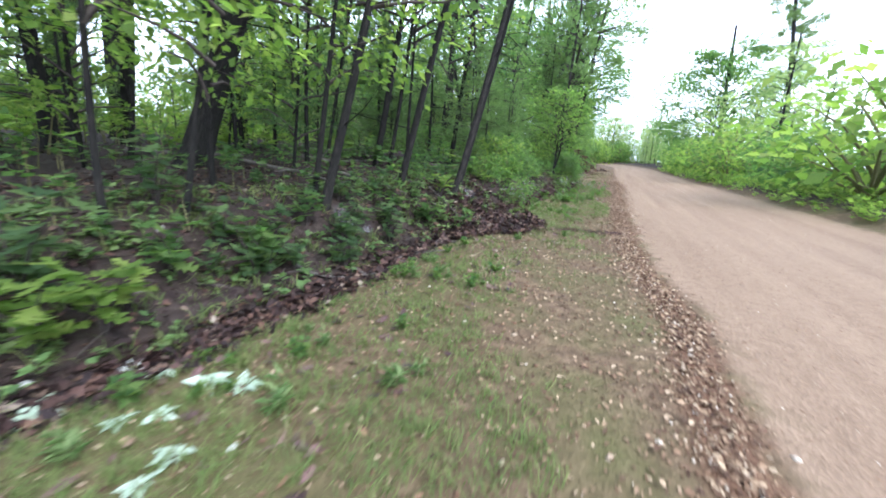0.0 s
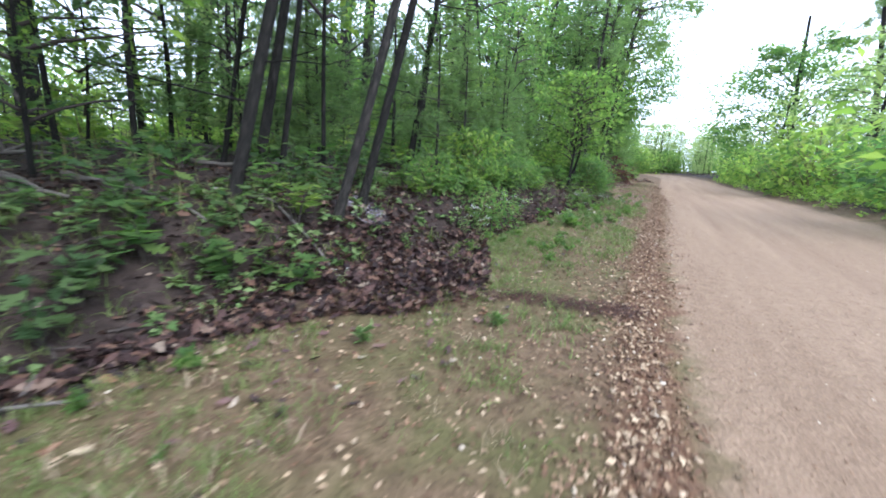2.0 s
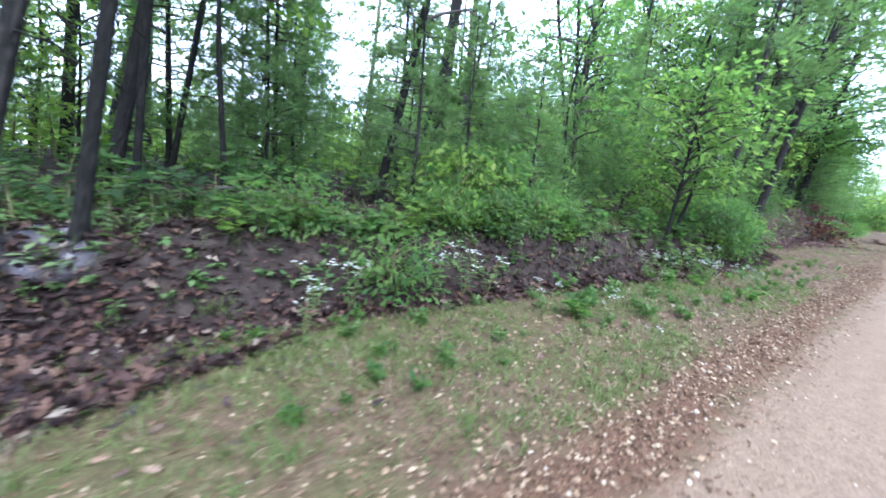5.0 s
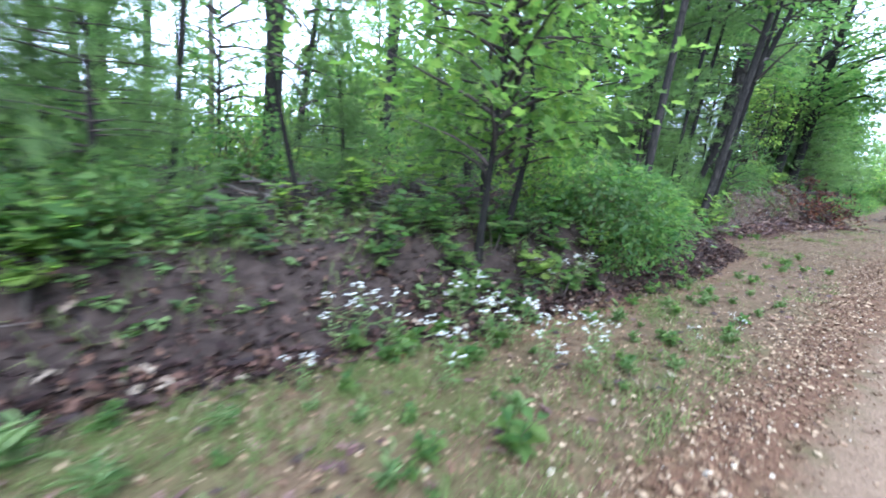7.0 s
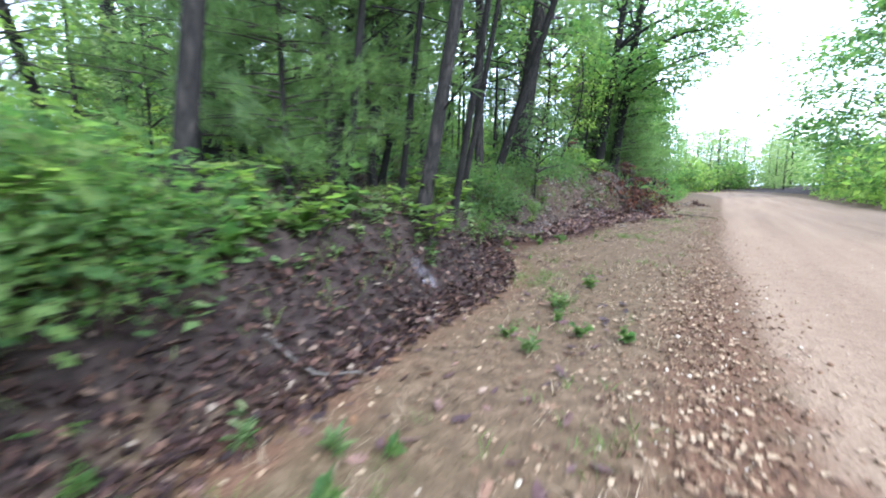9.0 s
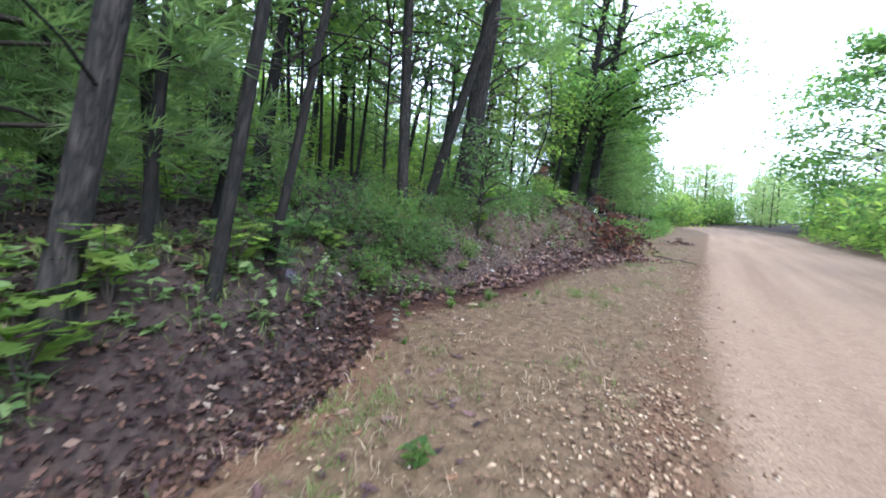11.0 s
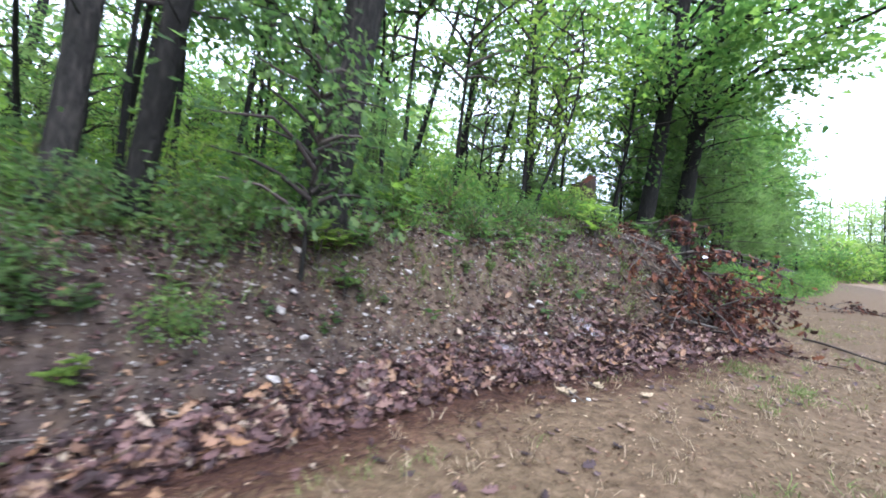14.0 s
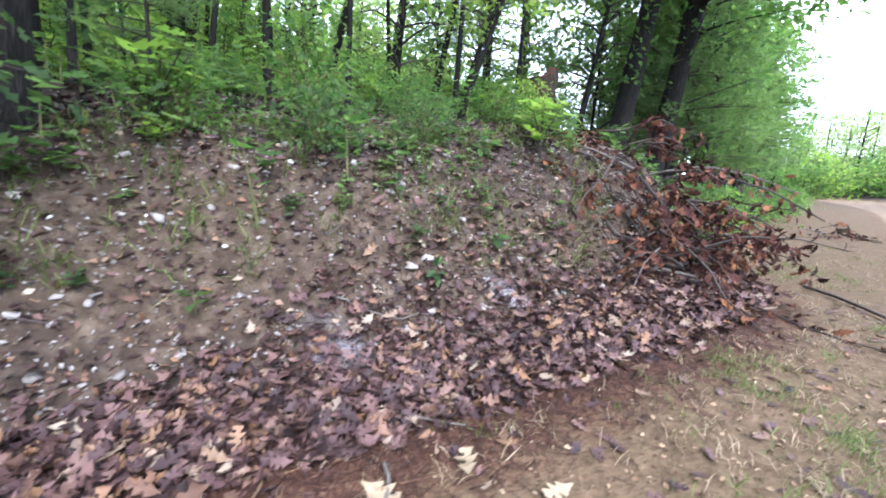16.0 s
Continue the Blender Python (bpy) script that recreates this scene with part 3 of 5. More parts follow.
# trunks as they stand along the bank: x, y, girth, lean
for row in ((-12.4, 5.2, 0.66, 0.06, 0.12, "o"), (-4.41, 2.97, 0.33, 0.17, 0.24, "o"), (-2.45, 2.88, 0.094, 0.15, 0.21, "o"), (-2.62, 2.95, 0.06, 0.06, 0.17, "s"),
            (-2.55, 1.62, 0.045, 0.16, 0.2, "s"), (-2.6, 1.2, 0.045, 0.02, 0.05, "s"), (-2.51, 4.44, 0.101, 0.18, 0.18, "o"), (-1.95, 4.92, 0.079, 0.19, 0.22, "p"),
            (-2.02, 5.3, 0.08, 0.18, 0.19, "o"), (-3.5, 5.38, 0.116, 0.09, 0.18, "o"), (-4.88, 5.85, 0.075, 0.09, 0.17, "o"),
            (-10.6, 8.75, 0.38, 0.11, 0.13, "o"), (-3.34, 5.54, 0.068, 0.14, 0.08, "o"), (-8.6, 4.6, 0.2, 0.05, 0.1, "o"), (-5.4, 4.4, 0.068, -0.04, -0.1, "s"),
            (-3.15, 7.65, 0.109, 0.05, 0.16, "o"), (-10.6, 5.6, 0.42, 0.0, 0.06, "p"),
            (-7.21, 11.35, 0.34, 0.03, 0.08, "p"), (-4.32, 9.69, 0.071, 0.04, 0.12, "o"), (-2.59, 10.42, 0.05, 0.0, 0.04, "s"), (-5.38, 14.66, 0.12, -0.14, -0.14, "o"),
            (-9.79, 12.5, 0.2, 0.08, 0.19, "o"), (-9.0, 8.6, 0.14, 0.02, 0.05, "p"), (-12.6, 9.6, 0.22, 0.0, 0.05, "p"), (-4.3, 13.2, 0.098, -0.06, -0.05, "o"),
            (-1.82, 14.34, 0.101, 0.03, 0.15, "p"), (-7.37, 16.94, 0.36, 0.04, 0.1, "o"), (-1.6, 15.8, 0.105, 0.12, 0.18, "p"), (-1.95, 15.4, 0.06, 0.07, 0.17, "o"),
            (-3.05, 16.2, 0.09, 0.08, 0.16, "o"), (-3.3, 17.1, 0.098, 0.14, 0.17, "o"), (-1.7, 16.35, 0.07, 0.12, 0.14, "o"), (-1.9, 16.75, 0.06, 0.12, 0.16, "o"),
            (-2.2, 16.25, 0.064, 0.1, 0.08, "o"), (-5.2, 16.4, 0.12, 0.03, 0.05, "o"),
            (-3.35, 19.6, 0.165, -0.04, 0.08, "p"), (-3.25, 19.95, 0.16, 0.28, 0.16, "o"), (-3.44, 21.22, 0.36, 0.12, 0.11, "p"), (-4.61, 18.17, 0.15, 0.04, 0.18, "o"),
            (-13.2, 17.2, 0.52, 0.0, 0.05, "o"), (-14.6, 17.5, 0.38, 0.0, 0.13, "o"), (-6.47, 18.57, 0.2, 0.02, 0.06, "o"), (-9.5, 20.2, 0.26, 0.02, 0.1, "o"),
            (-7.2, 19.9, 0.11, 0.03, 0.08, "o"),
            (-7.5, 26.3, 0.22, 0.1, 0.1, "o"), (-5.1, 25.9, 0.1, 0.2, 0.16, "s"), (-3.9, 27.3, 0.11, 0.12, 0.06, "s"), (-8.6, 22.9, 0.3, 0.02, 0.08, "o"),
            (-10.8, 23.5, 0.23, 0.03, 0.12, "o"), (-8.3, 25.3, 0.18, 0.12, 0.22, "o"), (-11.3, 25.2, 0.18, 0.02, 0.06, "o"), (-6.1, 26.2, 0.13, 0.13, 0.14, "o"), (-3.6, 24.4, 0.06, 0.16, 0.1, "s")):
    tree(*row)

# a bare snag back in the wood
ob = thing("snag", "bare grey dead pine snag with no crown", "dead tree", "trees of the roadside wood", at=standing(-9.8, 10.74, 0.01, 0.05))
part("trunk", trunk_mesh(0.15, 5.6, 77, M["snag_wood"], 0.55, 0.03), ob)

TWIN_CROWN = broad_crown(99, 2.7, 6.2, 34, 130, 0.14, [M["oak_leaf"], M["oak_bark"]], 2.6, DIAMOND, 0.28, 0.12, 0.5)
for row in ((-3.45, 27.7, 0.34, 0.11, 0.06, "o"), (-3.25, 28.9, 0.38, 0.12, 0.03, "o")):
    ob = tree(*row, 9.5, TWIN_CROWN, 1.0)
    rng = np.random.default_rng(int(row[1] * 10))
    for z0, ex, ey, ez in ((3.3, 3.0, -0.8, 4.3), (4.2, 2.7, 0.6, 5.6), (2.8, 1.9, -1.6, 3.3)):
        a, b = np.array([0, 0, z0]), np.array([ex, ey, ez])
        pts = np.array([a + (b - a) * t + np.array([0, 0, 0.35 * math.sin(3.14 * t)]) + rng.normal(0, 0.05, 3) * t for t in np.linspace(0, 1, 7)])
        limb = part("limb", mesh_of("limb", [(*tube(pts, np.linspace(0.06, 0.012, 7), 6), 0)], [M["oak_bark"]], True), ob)
        c = np.concatenate([pts[i] + rng.normal(0, 0.3, (5, 3)) * (1, 1, 0.5) for i in (2, 3, 4, 5, 6, 6)])
        lp = np.concatenate([q + rng.normal(0, 0.17, (26, 3)) * (1, 1, 0.6) for q in c])
        part("foliage", mesh_of("foliage", [(*scatter(LOBED, lp, rough_way(rng, len(lp)), rough_up(rng, len(lp), 0.6), 0.14 * rng.uniform(0.6, 1.2, len(lp))), 0)], [M["oak_leaf"]]), limb)

# oaks added mostly out of view to the left; wide crowns shade the bank
for row in ((-4.6, -0.3, 0.22, 0.0, 0.05, "o"), (-3.4, -1.6, 0.2, 0.05, 0.0, "o"), (-5.8, 1.8, 0.24, 0.03, 0.02, "o"), (-6.6, -0.6, 0.22, 0.0, 0.0, "o"), (-7.4, 3.0, 0.22, 0.02, 0.0, "o")):
    tree(*row, 8.5, None, 1.3)

# the broad young oak that leans over the flowers
BIG_LEAF = broad_crown(71, 1.2, 2.3, 40, 34, 0.14, [M["young_leaf"], M["twig"]], 1.05, LOBED, 0.3, tight=0.8)
tree(-1.52, 11.36, 0.06, 0.05, 0.09, "s", 2.3, BIG_LEAF, 0.72)
tree(-1.56, 11.66, 0.06, 0.0, 0.02, "s", 2.2, BIG_LEAF, 0.66)


def young_pine(x, y, h):
    seed = int(abs(x * 71 + y * 313))
    ob = thing("young_pine", "young pine with soft drooping needle branches", "pine", "young pines", at=standing(x, y, 0, 0, seed * 0.7))
    part("trunk", trunk_mesh(0.022 * h, h, seed, M["pine_bark"], 0.2, 0.03), ob)
    part("crown", YOUNG_PINES[seed % 3], ob, "", Matrix.Scale(h / 4.6, 4))
    return ob


for x, y, h in ((-2.3, 9.25, 2.1), (-2.9, 10.9, 2.0), (-4.0, 8.4, 3.4), (-9.6, 8.9, 5.0), (-12.5, 14.5, 5.0), (-13, 10.5, 5.0), (-4.0, 6.7, 2.6), (-8.6, 3.4, 5.0),
                (-2.5, 15.75, 4.4), (-2.8, 16.5, 4.0), (-2.35, 15.25, 2.4), (-4.9, 16.5, 3.6), (-2.9, 12.7, 3.6), (-4.8, 15.7, 4.4),
                (-3.2, 29.6, 4.4), (-3.1, 31.8, 5.2), (-3.4, 34.0, 5.6), (-3.3, 37.0, 6.2), (-4.4, 31.2, 5.6), (-3.6, 21.9, 1.4), (-5.0, 33.8, 6.2), (-3.9, 40.0, 6.6), (-8.2, 15.4, 4.0),
                (-7.2, 6.0, 5.0), (-2.8, 7.9, 2.6), (-2.65, 8.5, 2.3), (-3.0, 9.0, 2.6), (-4.4, 6.9, 3.4), (-6.0, 7.6, 3.2)):
    young_pine(x, y, h)

# leafy sapling whose boughs reach over the bank
OVER_BANK = broad_crown(63, 0.62, 1.25, 30, 44, 0.075, [M["shade_leaf"], M["twig"]], 0.45, LOBED, 0.25, tight=0.8)
tree(-2.85, 20.85, 0.035, 0.12, 0.02, "s", 1.7, OVER_BANK, 1.0)

# understory trees, leafy from eye level up
UNDER = [broad_crown(64 + i, 1.2, 3.6, 30, 46, 0.11, [M[("bright_leaf", "oak_leaf", "shade_leaf", "hazed_leaf")[i]], M["twig"]], 0.7, flat=0.24, tight=0.6) for i in range(4)]
UNDER_TRUNKS = [trunk_mesh(0.06, 4.1, 68 + i, M["oak_bark"], 0.25, 0.1) for i in range(2)]


def understory(x, y, s, k):
    ob = thing("understory_tree", "slim understory tree with light green leaves", "tree", "understory trees", at=standing(x, y, 0.03, 0.03, x * 3 + y * 7, s))
    part("trunk", UNDER_TRUNKS[k % 2], ob)
    part("crown", UNDER[k % 4], ob)


rng = np.random.default_rng(65)
spots = [(-4.6, 1.2)]
while len(spots) < 46:
    x, y = rng.uniform(-19, -6.0), rng.uniform(-4, 36)
    if all((x - a) ** 2 + (y - b) ** 2 > 4.5 for a, b in spots) and not (16 < y < 27 and x > -7.5) and not (4.5 < y < 17 and x < -8.0):
        spots.append((x, y))
for k, (x, y) in enumerate(spots):
    understory(x, y, 0.75 + 0.5 * ((k * 37) % 10) / 10, k)
for k, (x, y) in enumerate(((-3.4, 29.5), (-3.3, 30.9), (-4.0, 30.2), (-4.6, 29.2), (-5.2, 31.0), (-3.6, 33.0), (-6.6, 29.4), (-3.4, 35.5), (-4.2, 38.0))):
    understory(x, y, 1.1, (2, 1)[k % 2])
# low leafy growth that closes the view at eye level, deeper in
rng = np.random.default_rng(66)
for k in range(64):
    understory(rng.uniform(-18, -8.5), rng.uniform(-1, 34), rng.uniform(0.42, 0.66), (0, 3, 0, 1)[k % 4])
rng = np.random.default_rng(69)
for k in range(22):
    understory(rng.uniform(-14.5, -8.8), rng.uniform(15.5, 27), rng.uniform(0.4, 0.58), (0, 0, 3)[k % 3])
for k, (x, y) in enumerate(((-8, 0.5), (-9, 2.4), (-10, 4.0), (-11, 1.0), (-6.2, 0.2), (-12.5, 2.6))):
    understory(x, y, 1.3, (1, 3, 2, 0)[k % 4])
HIGH = [broad_crown(164 + i, 1.35, 3.4, 20, 54, 0.115, [M[("oak_leaf", "shade_leaf", "bright_leaf")[i]], M["twig"]], 1.8, flat=0.2, tight=0.5) for i in range(3)]
for k, (x, y, sc) in enumerate(((-4.5, 18.6, 0.95), (-4.0, 19.9, 0.95), (-5.6, 19.4, 1.2), (-6.4, 21.4, 1.25), (-5.4, 22.6, 1.15), (-4.4, 23.6, 1.1), (-6.8, 23.8, 1.2), (-4.9, 23.0, 1.3), (-5.8, 21.0, 1.4), (-4.2, 24.9, 1.2), (-5.6, 25.0, 1.15),
                                (-4.6, 26.6, 1.1), (-7.2, 17.2, 1.2), (-6.2, 20.4, 1.35), (-8.0, 18.9, 1.45), (-7.6, 21.8, 1.45), (-9.0, 23.4, 1.5), (-5.2, 18.0, 1.15), (-8.6, 20.4, 1.3), (-5.0, 21.6, 1.1), (-3.4, 6.2, 1.0), (-4.2, 4.6, 1.1), (-5.6, 3.0, 1.2), (-3.3, 2.4, 0.95), (-3.9, 0.9, 1.05), (-6.2, 5.9, 1.2), (-6.6, 1.2, 1.2), (-7.6, 3.4, 1.3))):
    ob = thing("understory_tree", "understory tree with a leafy crown above head height", "tree", "understory trees", at=standing(x, y, 0.03, 0.03, x * 3 + y * 7, sc))
    part("trunk", UNDER_TRUNKS[k % 2], ob)
    part("crown", HIGH[k % 3], ob)
for k, (x, y) in enumerate(((-3.2, 0.4), (-4.9, 2.2), (-3.6, 3.7), (-5.9, 6.8), (-6.4, 9.0), (-5.0, 14.2), (-6.2, 16.2), (-4.9, 24.6), (-6.0, 22.0))):
    understory(x, y, 0.5 if 8.2 < y < 13.5 else 0.62 + 0.04 * (k % 5), (1, 0, 2, 3)[k % 4])
LOW_PINE = [pine_crown(58 + i, 11, 1.2, 2.1, 0.5, 0.24, 0.25, 5, 0.9, 0.12) for i in range(2)]
for k, (x, y) in enumerate(((-4.3, 30.5), (-4.2, 33.2), (-5.8, 33.0), (-4.4, 36.2), (-6.6, 28.2), (-4.8, 39.5), (-6.8, 37.5), (-8.0, 31.5))):
    tree(x, y, 0.2, 0.02, 0.0, "p", 11.5, LOW_PINE[k % 2], 1.05)

# ---- shrubs and seedlings
SHRUBS = [broad_crown(80 + i, 0.75, 1.15, 30, 26, 0.14, [M[("oak_leaf", "oak_leaf", "shade_leaf", "bright_leaf")[i]], M["stem"]], 0.12, LOBED, 0.45, 0.9) for i in range(4)]


FAR_SHRUBS = [broad_crown(84 + i, 0.75, 1.15, 30, 30, 0.14, [M[("bright_leaf", "oak_leaf")[i]], M["stem"]], 0.12, DIAMOND, 0.45, 0.9) for i in range(2)]


def shrub(x, y, s, kind, label="leafy oak shrub hugging the bank", name="shrub"):
    ob = thing(name, label, "shrub", "shrubs along the bank", at=standing(x, y, 0.08, 0, x * 7 + y, s))
    part("stem", SHRUB_STEM, ob)
    part("foliage", SHRUBS[kind] if -10 < x < 2 and y < 40 else FAR_SHRUBS[kind % 2], ob)
    return ob


SHRUB_STEM = mesh_of("stem", [(*tube([(0, 0, -0.1), (0.02, 0.01, 0.3), (0.0, 0.03, 0.8)], [0.018, 0.014, 0.006], 6), 0)], [M["stem"]], True)
for x, y, s, k in ((-1.85, 13.1, 0.55, 0), (-1.6, 12.85, 0.48, 0), (-1.65, 13.6, 0.4, 0), (-2.1, 13.7, 0.45, 3), (-1.4, 13.75, 0.36, 0), (-1.55, 13.9, 0.38, 1), (-1.32, 13.92, 0.28, 0), (-1.5, 14.1, 0.26, 0), (-1.45, 13.2, 0.45, 1), (-1.2, 12.75, 0.36, 1), (-1.22, 13.0, 0.4, 0), (-1.2, 13.3, 0.36, 1), (-1.3, 13.5, 0.4, 0), (-1.35, 12.75, 0.45, 2), (-1.3, 13.15, 0.5, 0), (-2.3, 12.9, 0.55, 3), (-1.6, 6.95, 0.42, 0), (-1.95, 9.3, 0.34, 1), (-1.95, 7.7, 0.36, 1), (-1.8, 8.2, 0.34, 2), (-1.75, 8.7, 0.36, 1), (-2.3, 8.1, 0.6, 3), (-2.35, 8.6, 0.66, 0),
                   (-2.75, 18.9, 0.34, 2), (-3.1, 18.5, 0.4, 2), (-2.6, 18.3, 0.3, 0), (-2.65, 19.15, 0.26, 2), (-3.3, 19.2, 0.36, 0), (-3.7, 19.5, 0.4, 2), (-2.95, 20.3, 0.34, 2), (-2.6, 20.15, 0.2, 0), (-2.7, 19.5, 0.28, 2), (-2.9, 19.1, 0.3, 0), (-3.05, 19.75, 0.3, 2), (-3.3, 20.6, 0.4, 0),
                   (-3.25, 21.95, 0.28, 0), (-3.0, 22.6, 0.3, 2), (-3.3, 24.6, 0.34, 0), (-3.0, 23.4, 0.28, 2), (-3.5, 25.3, 0.4, 3), (-2.9, 25.0, 0.26, 2), (-4.2, 18.4, 0.45, 0), (-4.1, 20.4, 0.45, 3), (-3.6, 22.8, 0.5, 0), (-3.4, 23.6, 0.3, 0),
                   (-4.6, 23.9, 0.4, 0), (-2.0, 6.4, 0.36, 0),
                   (-2.3, 28.0, 0.6, 2), (-2.45, 29.0, 0.6, 1), (-2.5, 30.1, 0.6, 3), (-2.45, 31.4, 0.6, 1), (-2.3, 33.0, 0.7, 1), (-2.3, 35.0, 0.6, 0), (-2.2, 36.8, 0.6, 1), (-2.2, 38.6, 0.6, 0), (-2.25, 40.4, 0.6, 1), (-2.35, 42.0, 0.6, 1), (-2.3, 43.6, 0.55, 0), (-2.45, 45.2, 0.6, 1), (-4.4, 9.0, 0.6, 1), (-5.2, 10.6, 0.7, 0), (-4.8, 12.2, 0.7, 1)):
    shrub(x, y, s, k)
for i, (x, y, s) in enumerate([(5.7 + 0.7 * math.sin(3 * k) + 0.5 * math.sin(7.3 * k), 4 + 1.7 * k, (1.7, 0.9, 1.3, 0.75, 1.9, 1.1)[k % 6] + 0.3 * math.sin(k * 1.9)) for k in range(26)]):
    shrub(x + bend(y), y, s, (1, 0, 3)[i % 3], "dense leafy bush on the far side of the road")

def seedling_meshes(seed, mat):
    """A young oak: a few thin stems, each with a whorl of broad lobed leaves."""
    rng = np.random.default_rng(seed)
    st, pos, wy = [], [], []
    for i in range(3 + seed % 3):
        a, h = rng.uniform(0, 6.28), rng.uniform(0.45, 1.0)
        tip = np.array([0.45 * h * math.cos(a), 0.45 * h * math.sin(a), h])
        st.append((*tube([(0, 0, -0.06), tip * (0.3, 0.3, 0.5), tip], [0.016, 0.012, 0.006], 5), 0))
        for j in range(8):
            t, b = rng.uniform(0.45, 1.02), rng.uniform(0, 6.28)
            pos.append(tip * (t ** 1.5, t ** 1.5, t))
            wy.append((math.cos(b), math.sin(b), rng.uniform(-0.3, 0.35)))
    pos = np.array(pos)
    leaves = (*scatter(OAK, pos, np.array(wy), rough_up(rng, len(pos), 0.25), rng.uniform(0.22, 0.42, len(pos)), 0.7), 0)
    return mesh_of("stem", st, [M["twig"]], True), mesh_of("foliage", [leaves], [M[mat]])


SEEDLINGS = [seedling_meshes(300 + i, m) for i, m in enumerate(("shade_leaf", "oak_leaf", "bright_leaf", "shade_leaf", "oak_leaf", "bright_leaf"))]


def seedling(x, y, s, k):
    ob = thing("oak_seedling", ("dull green oak seedling among dead leaves", "green oak seedling rooted in the bank", "bright green oak seedling with broad leaves")[k % 3], "seedling", "oak seedlings", at=standing(x, y, 0.1, 0, x * 13 + y * 5, s, 0.0))
    part("stem", SEEDLINGS[k % 6][0], ob)
    part("foliage", SEEDLINGS[k % 6][1], ob)


for x, y, s, k in ((-2.05, 0.62, 0.42, 2), (-2.0, 0.85, 0.38, 5), (-2.3, 0.7, 0.5, 0), (-2.2, 1.3, 0.4, 1), (-1.85, 14.6, 0.36, 2), (-1.5, 14.8, 0.3, 5), (-1.46, 15.7, 0.34, 2), (-1.6, 15.95, 0.32, 5), (-1.75, 15.3, 0.4, 1), (-1.65, 14.45, 0.32, 4), (-1.75, 14.2, 0.34, 1), (-1.6, 13.7, 0.32, 4), (-1.55, 4.2, 0.3, 1), (-1.85, 4.0, 0.36, 4), (-2.0, 4.6, 0.34, 2), (-2.15, 3.7, 0.4, 1), (-2.66, 20.6, 0.13, 0),
                   (-2.62, 20.95, 0.14, 0), (-2.8, 21.15, 0.3, 1), (-2.95, 21.0, 0.34, 2), (-2.75, 22.3, 0.15, 3), (-2.98, 21.18, 0.24, 2), (-3.03, 21.32, 0.26, 4), (-3.06, 21.46, 0.2, 1), (-3.09, 21.8, 0.16, 5), (-2.78, 21.28, 0.12, 0), (-2.77, 21.48, 0.12, 3), (-2.67, 21.05, 0.14, 0), (-1.35, 13.75, 0.4, 2), (-1.5, 13.95, 0.3, 1), (-1.3, 11.0, 0.35, 1), (-1.5, 11.5, 0.4, 4),
                   (-1.5, 12.2, 0.35, 1), (-1.3, 12.5, 0.28, 2), (-2.45, 19.75, 0.17, 5), (-2.55, 18.2, 0.2, 2)):
    seedling(x, y, s, k)
rng = np.random.default_rng(302)
for k in range(120):
    y = (rng.uniform(5.8, 9.2), rng.uniform(9.2, 13), rng.uniform(16.5, 20), rng.uniform(0, 4))[(0, 0, 1, 2, 2, 3)[k % 6]]
    seedling(float(foot(y)) - rng.uniform(0.35, 0.85), y, rng.uniform(0.2, 0.36), (4, 5, 1, 3, 0, 0)[k % 6])
for x, y, s, k in ((-1.12, 11.35, 0.3, 1), (-1.18, 11.5, 0.26, 0), (-1.2, 12.0, 0.3, 4), (-1.15, 12.35, 0.24, 1), (-1.3, 11.75, 0.34, 2), (-1.4, 12.1, 0.3, 1), (-1.35, 11.2, 0.3, 4), (-1.5, 11.9, 0.36, 0)):
    seedling(x, y, s, k)
for k in range(14):
    y = rng.uniform(7.4, 9.2)
    seedling(float(foot(y)) - rng.uniform(0.25, 0.7), y, rng.uniform(0.2, 0.34), (4, 0, 1, 3, 5)[k % 5])
for k in range(18):
    y = rng.uniform(2.6, 6.6)
    seedling(float(foot(y)) - rng.uniform(0.55, 1.7), y, rng.uniform(0.26, 0.44), (0, 3, 0, 1)[k % 4])
rng = np.random.default_rng(301)
for k in range(24, 150):
    y = rng.uniform(-0.5, 5.5) if k < 50 else rng.uniform(5.5, 14.5) if k < 100 else rng.uniform(14.5, 27)
    s = 0.35 + 3.2 * rng.random() ** 1.5 + (1.0 if y > 20 else 0.0)
    seedling(float(foot(y)) - s, y, rng.uniform(0.22, 0.5) * (0.8 if s < 1.0 else 1.0), int(rng.choice([0, 1, 2, 3, 4, 5], p=[0.3, 0.2, 0.06, 0.25, 0.14, 0.05]) if y < 6 else rng.integers(0, 6)))

